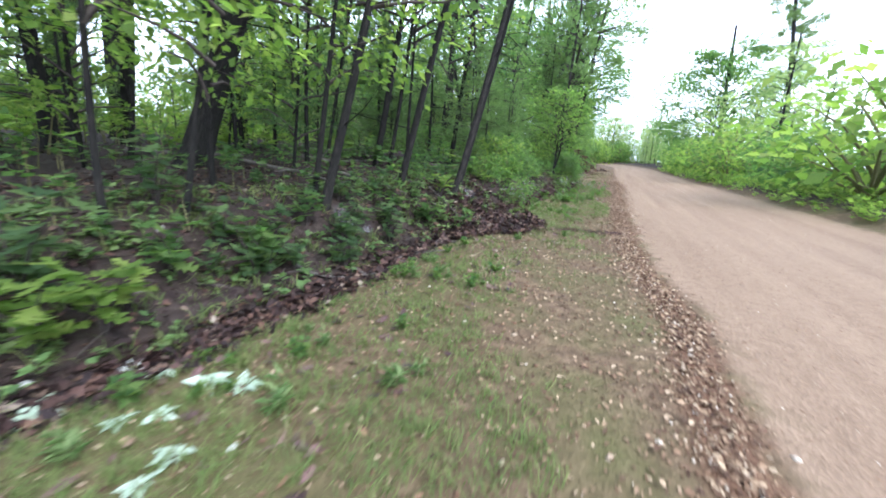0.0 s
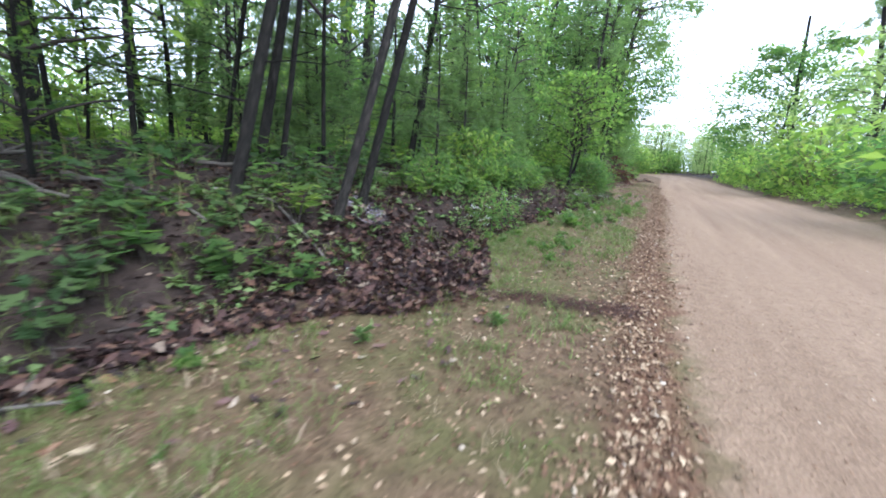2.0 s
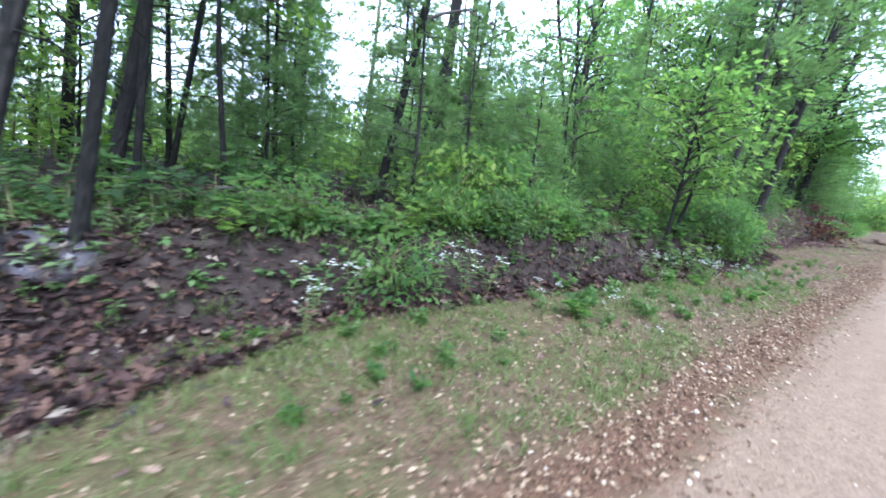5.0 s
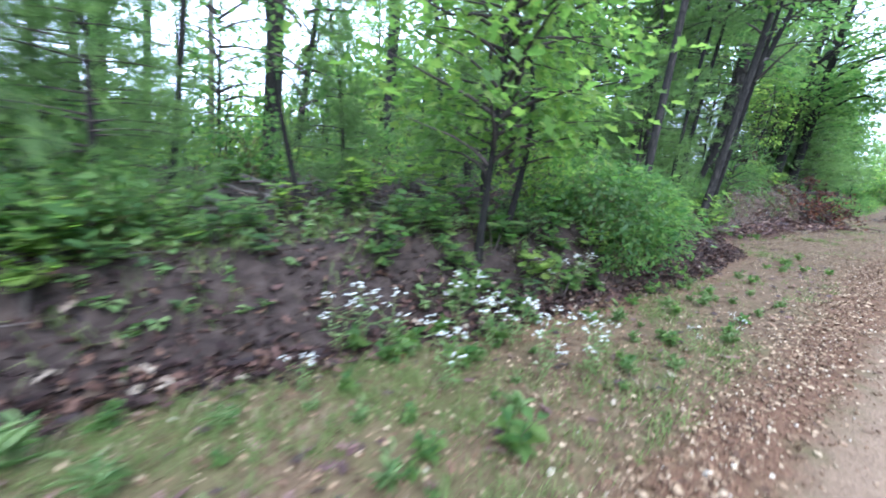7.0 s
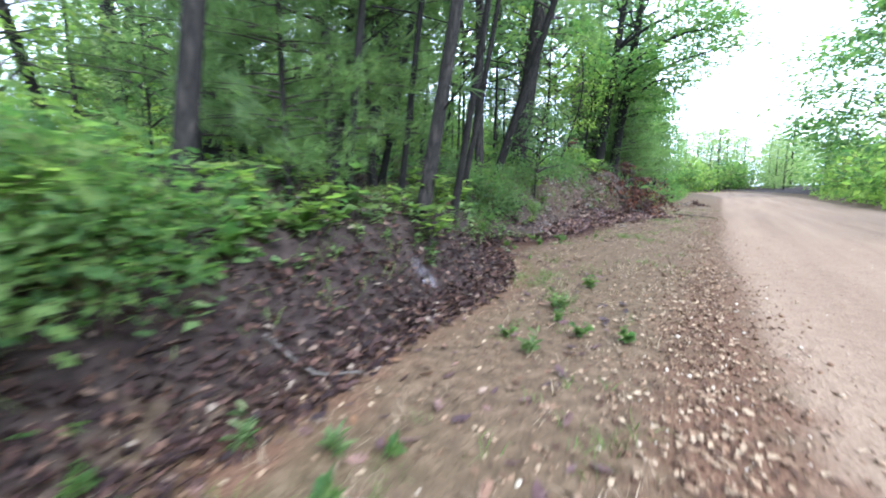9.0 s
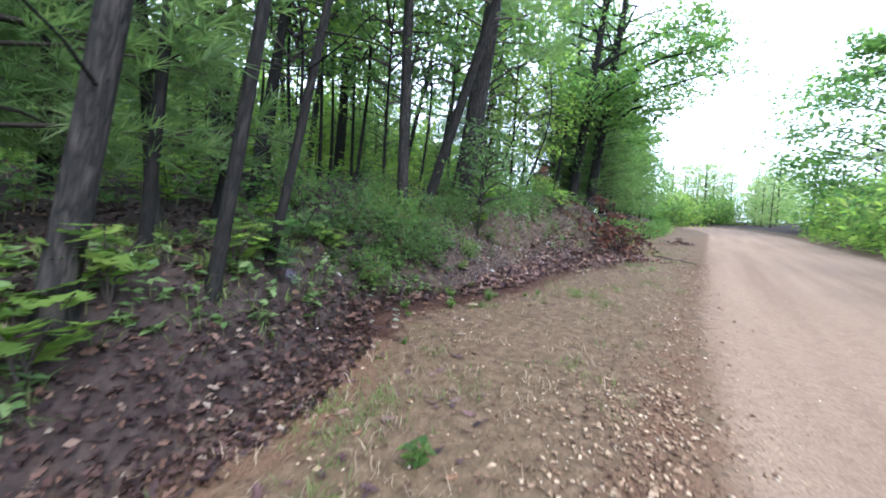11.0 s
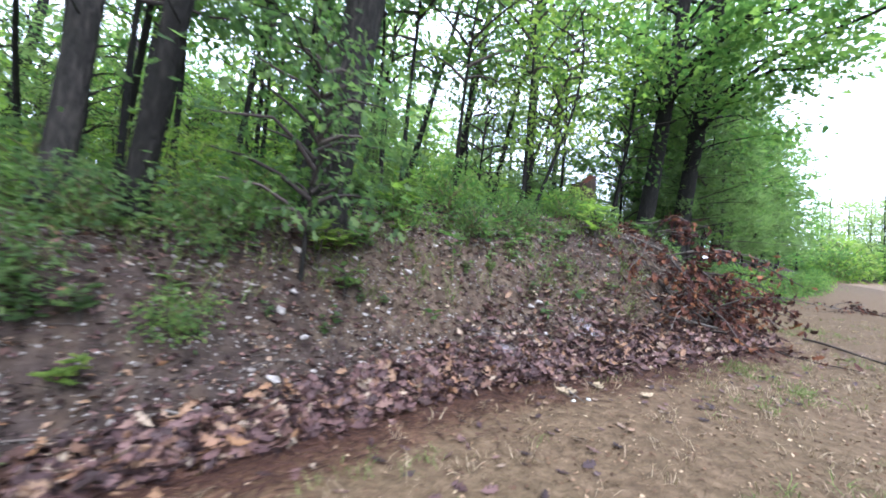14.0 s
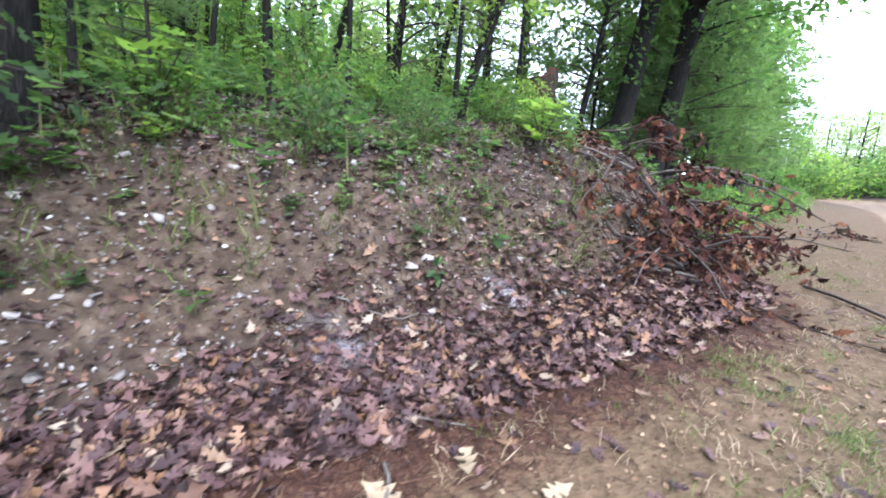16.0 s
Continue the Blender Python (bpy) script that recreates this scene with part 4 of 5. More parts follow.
# seedlings and low green growth, past counting
def ground_cover(name, label, pts, tmpl, leaf, per, mat, stem_h, seed):
    rng = np.random.default_rng(seed)
    pts = np.asarray(pts)
    n = len(pts)
    z = land(pts[:, 0], pts[:, 1])
    hh = stem_h * rng.uniform(0.3, 1.3, n)
    k = np.repeat(np.arange(n), per)
    a = rng.uniform(0, 2 * np.pi, n * per)
    up_t = rng.uniform(0.25, 1.0, n * per)
    p = np.stack([pts[k, 0], pts[k, 1], z[k] + hh[k] * up_t], 1)
    way = np.stack([np.cos(a), np.sin(a), rng.normal(0.15, 0.3, n * per)], 1)
    chunks = [(*scatter(tmpl, p, way, rough_up(rng, n * per, 0.3), leaf * rng.uniform(0.5, 1.2, n * per)), 0)]
    st = np.stack([pts[:, 0], pts[:, 1], z - 0.02], 1)
    chunks.append((*scatter((np.array([(0, 0.025, 0), (0, -0.025, 0), (1, 0, 0)]), np.array([(0, 1, 2)])), st, np.stack([rng.normal(0, 0.1, n), rng.normal(0, 0.1, n), np.ones(n)], 1), (1, 0.3, 0), hh + 0.02), 1))
    return tagged(new(name, mesh_of(name, chunks, [mat, M["stem"]])), label, "plants", kind="stuff")


def bank_points(rng, n, lo, hi, y0=-1.5, y1=32.0, patch=0.0):
    y = rng.uniform(y0, y1, n)
    s = rng.uniform(lo, hi, n)
    x = foot(y) - s
    if patch:
        keep = lump(x * 1.3 + 4, y * 1.1) + rng.normal(0, 0.15, n) > patch
        x, y = x[keep], y[keep]
    return np.stack([x, y], 1)


rng = np.random.default_rng(5)
ground_cover("seedlings", "low broad-leaved seedlings on the forest floor", bank_points(rng, 3000, 0.7, 6.5, patch=0.08), DIAMOND, 0.10, 7, M["shade_leaf"], 0.26, 11)
ground_cover("oak_seedlings", "knee-high oak seedlings among leaf litter", bank_points(rng, 420, 0.9, 6.5, patch=-0.05), OAK, 0.13, 7, M["oak_leaf"], 0.36, 12)
herbs = bank_points(rng, 2600, 0.22, 1.4, patch=-0.2)
herbs = herbs[(herbs[:, 1] < 19.3) | (herbs[:, 1] > 25.8) | ((foot(herbs[:, 1]) - herbs[:, 0] > 0.95) & (np.arange(len(herbs)) % 2 == 0))]
ground_cover("bank_herbs", "small green herbs rooted in the clay bank", herbs, DIAMOND, 0.065, 9, M["herb_leaf"], 0.10, 13)
ground_cover("deep_growth", "tall green undergrowth deeper in the wood", np.stack([rng.uniform(-22, -6, 1500), rng.uniform(-4, 34, 1500)], 1), DIAMOND, 0.2, 12, M["bright_leaf"], 0.75, 14)
right_pts = np.stack([rng.uniform(3.75, 6.0, 1500), rng.uniform(1, 42, 1500)], 1)
ground_cover("far_growth", "patchy green undergrowth across the road", np.stack([rng.uniform(6, 24, 1300), rng.uniform(-6, 44, 1300)], 1), DIAMOND, 0.22, 9, M["oak_leaf"], 0.4, 16)
ground_cover("roadside_growth", "green weeds along the far road edge", right_pts, DIAMOND, 0.12, 9, M["bright_leaf"], 0.3, 15)


# ---- woods behind and across the road
def plain_tree(me, trunk, x, y, s, name="wood_tree", label="leafy tree standing back in the wood"):
    ob = thing(name, label, "tree", "trees farther off", at=standing(x, y, 0, 0, x * 5 + y * 3, s))
    part("trunk", trunk, ob)
    part("crown", me, ob)
    return ob


# far crowns: haze comes from the lightened leaf colour, not from the air
FAR_CROWNS = [broad_crown(90 + i, 2.1, 7.4, 40, 34, 0.3, [M["hazed_leaf"], M["twig"]], 0.5) for i in range(3)]
BEND_CROWNS = [broad_crown(190 + i, 2.1, 7.4, 40, 44, 0.26, [M[("shade_leaf", "oak_leaf")[i]], M["twig"]], 0.5, tight=0.7) for i in range(2)]
WOOD_TRUNKS = [trunk_mesh(0.22, 8.4, 95 + i, M["oak_bark"]) for i in range(3)]
rng = np.random.default_rng(9)
placed = []
while len(placed) < 34:
    x, y = rng.uniform(-34, -11), rng.uniform(-8, 42)
    if all((x - a) ** 2 + (y - b) ** 2 > 9 for a, b in placed) and not 2.5 < y < 18.5:
        placed.append((x, y))
        k = len(placed)
        plain_tree(OAK_CROWNS[k % 5] if k % 3 else FAR_CROWNS[k % 3], WOOD_TRUNKS[k % 3], x, y, rng.uniform(0.75, 1.1))
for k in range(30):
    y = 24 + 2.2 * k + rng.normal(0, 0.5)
    plain_tree(FAR_CROWNS[k % 3], WOOD_TRUNKS[k % 3], 6.6 + float(bend(y)) + abs(rng.normal(0, 3.0)), y, rng.uniform(0.4, 0.85), label="tree beyond the road bend, its green paled for haze")
for k in range(28):
    y = 35 + 1.7 * k + rng.normal(0, 0.6)
    plain_tree(BEND_CROWNS[k % 2], WOOD_TRUNKS[k % 3], -2.6 + float(bend(y)) - abs(rng.normal(0, 2.0)), y, rng.uniform(0.5, 0.8), label="dark green tree on the inside of the bend")
for k in range(12):
    plain_tree(BEND_CROWNS[k % 2], WOOD_TRUNKS[k % 3], 7 + rng.uniform(0, 11), rng.uniform(-6, 26), rng.uniform(0.2, 0.3), label="small leafy tree across the road")

for k in range(32):
    shrub(rng.uniform(-24, -15), -1 + 1.4 * k + rng.normal(0, 0.4), rng.uniform(1.6, 2.6) + 1.0 * (k > 13), k % 4 // 3, "green thicket far back in the wood")
for k in range(26):
    y = 50 + rng.uniform(0, 26)
    shrub(rng.uniform(-9, 9), y + 8, rng.uniform(1.6, 2.8), (0, 1, 3)[k % 3], "green thicket closing the end of the road")
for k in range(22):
    plain_tree(FAR_CROWNS[k % 3], WOOD_TRUNKS[k % 3], rng.uniform(-10, 14), rng.uniform(62, 90), rng.uniform(0.6, 1.0), label="tree beyond the road bend, its green paled for haze")

# dark oak with level limbs, and the tall thin pine, across the road
LIMB_OAK = broad_crown(97, 4.6, 7.8, 62, 230, 0.26, [M["oak_leaf"], M["oak_bark"]], 1.4, DIAMOND, 0.4, 0.4, 0.6)
tree(9.7, 48.5, 0.6, -0.05, 0, "o", 13.5, LIMB_OAK, 1.25)
SPARSE_PINE = pine_crown(98, 17, 6.0, 2.5, 0.55, 0.26, 0.3, 5, 0.85)
tree(15.0, 47.5, 0.5, -0.14, 0, "p", 22.0, SPARSE_PINE, 1.26)

# ---- stump, brush heap, sticks and logs
def stump(x, y):
    rng = np.random.default_rng(3)
    n, rings = 16, 7
    v = []
    for i in range(rings):
        for j in range(n):
            a = 2 * math.pi * j / n
            top = 0.8 + 0.09 * math.sin(a + 0.6) + rng.normal(0, 0.035)
            t = i / (rings - 1)
            r = 0.21 * (1 + 0.5 * math.exp(-t * 6)) * (1 + rng.normal(0, 0.05))
            v.append((r * math.cos(a), r * math.sin(a), -0.1 + t * (top + 0.1)))
    f = [(i * n + j, i * n + (j + 1) % n, (i + 1) * n + (j + 1) % n, (i + 1) * n + j) for i in range(rings - 1) for j in range(n)]
    core = v[(rings - 1) * n:] + [(0, 0, 0.55)]
    tris = [(j, (j + 1) % n, n) for j in range(n)]
    ob = thing("stump", "rotten broken stump with reddish decayed wood", "stump", at=standing(x, y))
    part("wood", mesh_of("wood", [(v, f, 0)], [M["rotten_wood"]], True), ob)
    part("heartwood", mesh_of("heartwood", [(core, tris, 0)], [M["dead_leaf"]]), ob, "reddish rotten heartwood")


stump(-3.86, 26.2)


def stick(x, y, length, r, turn, lift=0.02, tilt=0.0, name="stick", label="bare grey fallen stick", forks=2, mat="grey_stick"):
    rng = np.random.default_rng(int(abs(x * 999 + y * 77)))
    t = np.linspace(0, 1, 7)
    px, py = length * (t - 0.5), np.cumsum(rng.normal(0, 0.035 * length, 7))
    ca, sa = math.cos(turn), math.sin(turn)
    wx, wy = x + px * ca - py * sa, y + px * sa + py * ca
    wz = land(wx, wy) + lift + tilt * t * length + r * 0.6
    pts = np.stack([wx, wy, wz], 1)
    chunks = [(*tube(pts, r * (1.0 - 0.6 * t), 6), 0)]
    for k in range(forks):
        i = rng.integers(2, 6)
        e = pts[i] + np.array([rng.normal(0, 0.16), rng.normal(0, 0.16), abs(rng.normal(0.05, 0.06))]) * length
        chunks.append((*tube([pts[i], (pts[i] + e) / 2 + rng.normal(0, 0.02, 3), e], [r * 0.6, r * 0.4, r * 0.2], 5), 0))
    return tagged(new(name, mesh_of(name, chunks, [M[mat]], True)), label, "stick", "fallen sticks")


stick(-0.45, 25.5, 1.8, 0.015, -0.93, forks=2, label="long dark stick lying across the road edge", mat="twig")
for x, y, ln, r, a in ((-1.95, 8.9, 0.7, 0.018, 0.5), (-2.6, 9.9, 0.9, 0.03, 0.2), (-2.2, 4.6, 1.0, 0.018, 0.1), (-2.9, 4.1, 1.3, 0.025, 0.3), (-3.6, 3.5, 1.6, 0.03, 0.0),
                       (-3.0, 6.6, 1.2, 0.02, 0.9), (-4.4, 5.6, 1.8, 0.04, 0.2), (-1.45, 3.0, 0.5, 0.01, 0.7), (-1.75, 2.2, 0.6, 0.011, 0.6), (-1.1, 14.5, 0.35, 0.01, 0.9), 
                       (-3.1, 10.4, 1.1, 0.03, -0.2), (-2.5, 11.0, 0.8, 0.02, 0.3), (-3.8, 9.6, 1.6, 0.04, 0.1), (-5.0, 6.6, 2.0, 0.05, -0.1), 
                       (-1.75, 22.3, 0.4, 0.008, 0.5), (-1.5, 22.0, 0.3, 0.007, -0.6), (-2.2, 20.2, 0.3, 0.008, 0.8), (-6.0, 4.0, 1.8, 0.05, 0.4), (-2.35, 22.6, 0.55, 0.008, 1.1)):
    stick(x, y, ln, r, a)
for x, y, ln, r, a in ((-7.6, 19.0, 3.2, 0.16, 0.15), (-6.6, 6.9, 2.6, 0.09, 0.1), (-4.6, 10.4, 2.2, 0.06, 0.2), (-6.4, 19.3, 1.8, 0.11, -0.3)):
    stick(x, y, ln, r, a, name="log", label="fallen log weathering on the forest floor", forks=1, mat="grey_stick" if r < 0.1 else "twig")


def brush_heap(x, y, w, hgt, twigs, leaves, seed, label):
    rng = np.random.default_rng(seed)
    ob = thing("brush_heap", label, "brush pile", at=Matrix.Translation((x, y, land1(x, y))))
    pos, wy = [], []
    for i in range(twigs):
        a = rng.normal(-0.6, 1.3)
        ln = w * rng.uniform(0.35, 0.9)
        b = np.array([rng.normal(-0.3 * w, 0.16 * w), rng.normal(0.05, 0.22 * w), 0])
        b[2] = land1(x + b[0], y + b[1]) - land1(x, y) + rng.uniform(0, hgt * 0.45)
        d = np.array([math.cos(a), math.sin(a), rng.uniform(0.0, 0.75)])
        pts = np.array([b + d * ln * t + np.array([0, 0, -0.5 * ln * t * t]) + rng.normal(0, 0.02, 3) for t in np.linspace(0, 1, 5)])
        gl = land(x + pts[:, 0], y + pts[:, 1]) - land1(x, y) + 0.01
        pts[:, 2] = np.maximum(pts[:, 2], gl)
        r = rng.uniform(0.005, 0.02)
        part("branch", mesh_of("branch", [(*tube(pts, r * np.linspace(1, 0.3, 5), 5), 0)], [M["grey_stick" if i % 3 == 0 else "twig"]], True), ob)
        m = int(leaves / twigs)
        t = rng.uniform(0.35, 1.0, m)
        p = np.stack([np.interp(t, np.linspace(0, 1, 5), pts[:, k]) for k in range(3)], 1) + rng.normal(0, 0.035, (m, 3))
        pos.append(p)
        wy.append(np.stack([rng.normal(0, 0.5, m), rng.normal(0, 0.5, m), rng.uniform(-1.1, 0.1, m)], 1))
    pos, wy = np.concatenate(pos), np.concatenate(wy)
    part("dead_leaves", mesh_of("dead_leaves", [(*scatter(OAK, pos, wy, rough_up(rng, len(pos), 1.2), 0.09 * rng.uniform(0.6, 1.2, len(pos)), rng.uniform(0.5, 3.0, len(pos))), 0)], [M["dead_leaf"]]), ob, "withered reddish-brown oak leaves")


brush_heap(-1.5, 25.5, 1.5, 0.46, 78, 1900, 17, "heap of cut branches with withered brown oak leaves")
brush_heap(-3.2, 26.5, 0.6, 0.45, 12, 200, 19, "broken oak branch with rusty dead leaves leaning by the stump")
brush_heap(-0.6, 32.0, 0.9, 0.3, 12, 120, 18, "small fallen branch with withered leaves at the road edge")

# ---- spider webs spread low over the litter
def sheet_web(x, y, w, d, lift, turn):
    n = 12
    u, v = np.meshgrid(np.linspace(-1, 1, n), np.linspace(-1, 1, n))
    k = np.sqrt(1 - np.clip(v * v / 2, 0, 1)), np.sqrt(1 - np.clip(u * u / 2, 0, 1))
    px, py = u * k[0] * w, v * k[1] * d
    ca, sa = math.cos(turn), math.sin(turn)
    wx, wy = x + px * ca - py * sa, y + px * sa + py * ca
    rr = (px / w) ** 2 + (py / d) ** 2
    wz = land(wx, wy) * 0.5 + land1(x, y) * 0.5 + lift - 0.05 * (1 - rr) + 0.012 * np.sin(9 * u) * np.sin(7 * v)
    wz = np.maximum(wz, land(wx, wy) + 0.015)
    q = np.arange(n * n).reshape(n, n)
    f = np.stack([q[:-1, :-1], q[:-1, 1:], q[1:, 1:], q[1:, :-1]], -1).reshape(-1, 4)
    me = mesh_of("spider_web", [(np.stack([wx, wy, wz], -1), f, 0)], [M["web"]], True)
    me.attributes.new("fade", "FLOAT", "POINT").data.foreach_set("value", smooth(1.25 * (1 - rr)).astype(np.float32).ravel())
    return tagged(new("spider_web", me), "pale dusty sheet web spread over dead leaves", "web", "sheet webs")


for x, y, w, d, a in ((-1.95, 5.2, 0.28, 0.2, 0.3), (-1.42, 5.1, 0.2, 0.14, 0.2), (-1.36, 15.52, 0.1, 0.07, 0.2), (-1.93, 16.8, 0.18, 0.12, 0.4), (-3.3, 19.35, 0.3, 0.16, 0.4),
                      (-2.3, 22.3, 0.2, 0.14, 0.5), (-2.15, 23.4, 0.18, 0.12, 0.6), (-1.6, 23.6, 0.14, 0.09, 0.4), (-1.25, 25.6, 0.2, 0.12, 0.2), (-2.2, 3.0, 0.22, 0.14, 0.2), (-2.3, 14.1, 0.22, 0.12, 0.3), (-2.2, 21.5, 0.14, 0.1, 0.4)):
    sheet_web(x, y, w, d, 0.05, a)

# ---- flowering plants on the verge
def flower_meshes(seed):
    """One stem of a plant: the stalk, its leaves and its flat white flower head."""
    rng = np.random.default_rng(seed)
    lp, lw, hp, hw = [], [], [], []
    ln, h = rng.uniform(0.05, 0.2), rng.uniform(0.36, 0.56)
    tip = np.array([ln, 0, h])
    stalk = [(*tube([(0, 0, -0.03), tip * (0.25, 0.25, 0.4), tip * (0.6, 0.6, 0.75), tip], [0.005, 0.004, 0.003, 0.002], 5), 0)]
    for t in (0.25, 0.4, 0.55, 0.7, 0.82):
        for half in (0, np.pi):
            lp.append(tip * (t * 0.8, t * 0.8, t))
            lw.append((math.cos(half + t * 9), math.sin(half + t * 9), 0.15))
    heads = []
    for k in range(6):
        hp, hw = [], []
        c = tip + np.array([rng.normal(0, 0.035), rng.normal(0, 0.035), rng.uniform(-0.02, 0.03)])
        stalk.append((*tube([tip * (0.92, 0.92, 0.9), c], [0.0018, 0.0012], 4), 0))
        for q in range(9):
            hp.append(c + np.array([0.004 * math.cos(q * 0.7), 0.004 * math.sin(q * 0.7), 0]))
            hw.append((math.cos(q * 0.7), math.sin(q * 0.7), 0.45))
        heads.append(mesh_of("flower_head", [(*scatter(DIAMOND, np.array(hp), np.array(hw), (0, 0, 1), 0.014), 0)], [M["petal"]]))
    lp = np.array(lp)
    return (mesh_of("stem", stalk, [M["stem"]], True),
            mesh_of("foliage", [(*scatter(LANCE, lp, np.array(lw), (0, 0, 1), 0.085 * rng.uniform(0.6, 1.2, len(lp))), 0)], [M["herb_leaf"]]), heads)


FLOWERS = [flower_meshes(i) for i in range(7)]


def flower_plant(x, y, s, k):
    ob = thing("wildflower", "wild plant with flat clusters of small white flowers", "flower", "white wildflowers", at=standing(x, y, 0.1, 0, x * 9 + y * 4, 0.85 * s, 0.0))
    for j in range(3 + k % 2):
        stem, leaves, head = FLOWERS[(k + 2 * j) % 7]
        st = part("stem", stem, ob, "", Matrix.Rotation(j * 2.4 + k, 4, "Z") @ Matrix.Scale(0.8 + 0.08 * ((j * 3 + k) % 5), 4))
        part("foliage", leaves, st)
        for me_h in head:
            part("flower_head", me_h, st, "tiny white flower cluster")


for i, (x, y, s) in enumerate(((-1.2, 10.16, 0.8), (-0.65, 10.39, 0.75), (-1.27, 10.32, 0.9), (-1.11, 10.4, 0.8), (-1.11, 10.84, 0.85), (-0.81, 10.8, 0.8),
                               (-0.79, 10.95, 0.75), (-0.57, 10.95, 0.7), (-0.84, 11.08, 0.7), (-0.48, 10.81, 0.6), (-0.37, 11.02, 0.6), (-0.47, 11.25, 0.6), (-1, 10.95, 0.7), (-0.12, 12.12, 0.4),
                               (-0.22, 11.75, 0.4), (-1.55, 6.42, 0.9), (-1.5, 6.62, 0.85), (-1.29, 6.27, 0.7), (-1.5, 7.33, 1), (-1.47, 7.58, 1), (-1.42, 7.8, 0.9), (-0.88, 7.85, 0.7), (-0.55, 8.12, 0.6),
                               (-0.2, 8.04, 0.35), (-1.22, 11.85, 0.85), (-1.2, 12.15, 0.8), (-0.96, 9.9, 0.5), (-1.4, 4.4, 0.35), (-1.55, 0.7, 0.25), (-1.55, 17.3, 0.2))):
    flower_plant(x, y, s, i % 3)


def weed_meshes(seed, stems, narrow):
    """The stems of a small weed, each with its own leaves."""
    rng = np.random.default_rng(seed)
    out = []
    for i in range(stems):
        a, h = rng.uniform(0, 6.28), rng.uniform(0.6, 1.1)
        tip = np.array([0.45 * math.cos(a), 0.45 * math.sin(a), h]) * rng.uniform(0.6, 1.0)
        stalk = mesh_of("stem", [(*tube([(0, 0, -0.05), tip * (0.35, 0.35, 0.55), tip], [0.02, 0.016, 0.008], 4), 0)], [M["stem"]], True)
        t = np.linspace(0.2, 1.0, 9)
        b = rng.uniform(0, 6.28, 9)
        pos = np.stack([tip[0] * t * t, tip[1] * t * t, tip[2] * t], 1)
        way = np.stack([np.cos(b), np.sin(b), rng.uniform(0.0, 0.9, 9)], 1)
        leaves = mesh_of("foliage", [(*scatter(LANCE if narrow else DIAMOND, pos, way, rough_up(rng, 9, 0.3), rng.uniform(0.3, 0.6, 9), 1.6), 0)], [M["oak_leaf" if seed % 2 else "herb_leaf"]])
        out.append((stalk, leaves))
    return out


WEEDS = [weed_meshes(200 + i, (5, 4, 6, 5)[i], i % 2 == 0) for i in range(4)]


def rosette(x, y, s, k):
    ob = thing("weed", "small bright green weed growing on the dirt verge", "weed", "verge weeds", at=Matrix.Translation((x, y, land1(x, y))) @ Matrix.Rotation(x * 40 + y, 4, "Z") @ Matrix.Scale(s, 4))
    for stalk, leaves in WEEDS[k % 4]:
        part("foliage", leaves, part("stem", stalk, ob))


for i, (x, y, s) in enumerate(((-0.91, 14.12, 0.1), (-1.05, 13.8, 0.1), (-1.0, 9.1, 0.16), (-0.23, 10.36, 0.15), (-0.34, 9.95, 0.1), (-0.68, 15.33, 0.08), (-0.6, 15.9, 0.1), (-0.66, 15.95, 0.08), (-0.5, 15.2, 0.1), (-0.17, 15.57, 0.1), (-0.38, 4.41, 0.09), (-1.1, 1.1, 0.09), (-0.9, 0.8, 0.12),
                               (-0.6, 13.2, 0.12), (-0.5, 12.8, 0.12), (-0.55, 15.7, 0.07), (-0.95, 8.9, 0.13), (-1.1, 9.3, 0.12), (-0.5, 8.6, 0.13), (-0.3, 8.9, 0.1), (-0.7, 11.9, 0.12), (-1.2, 3.4, 0.12), (-0.8, 3.9, 0.1),
                               (-1.25, 2.3, 0.09), (-0.75, 9.3, 0.13), (-0.2, 12.6, 0.1), (-1.7, 19.3, 0.06), (-2.1, 19.0, 0.1), (-2.2, 19.6, 0.08))):
    rosette(x, y, s, i)

rng = np.random.default_rng(77)
for k in range(150):
    y = rng.uniform(-0.5, 3.2) if k < 36 else rng.uniform(5.8, 13.2) if k < 128 else rng.uniform(13, 20)
    x = float(foot(y)) + rng.uniform(0.05, 0.95)
    rosette(x, y, rng.uniform(0.04, 0.11), k)
for x, y, s in ((-1.38, 14.35, 0.2), (-1.45, 14.5, 0.24), (-1.32, 14.2, 0.18), (-1.5, 14.75, 0.2), (-1.45, 14.05, 0.22), (-1.6, 15.05, 0.18), (-1.55, 14.25, 0.24), (-1.2, 10.25, 0.16), (-1.1, 10.5, 0.17), (-1.15, 10.75, 0.15), (-0.9, 10.95, 0.16), (-0.8, 10.6, 0.17), (-1.0, 10.35, 0.16), (-0.72, 8.05, 0.22), (-0.8, 8.15, 0.2), (-1.3, 8.7, 0.2), (-0.95, 8.55, 0.18)):
    rosette(x, y, s, 1)

def silver_mesh():
    rng = np.random.default_rng(210)
    a = np.linspace(0, 6.28, 9, endpoint=False) + rng.normal(0, 0.2, 9)
    return mesh_of("foliage", [(*scatter(DIAMOND, np.stack([0.1 * np.cos(a), 0.1 * np.sin(a), 0.1 + 0 * a], 1), np.stack([np.cos(a), np.sin(a), rng.uniform(0.0, 0.5, 9)], 1), rough_up(rng, 9, 0.2), rng.uniform(0.6, 1.1, 9), 2.0), 0)], [M["silver_leaf"]])


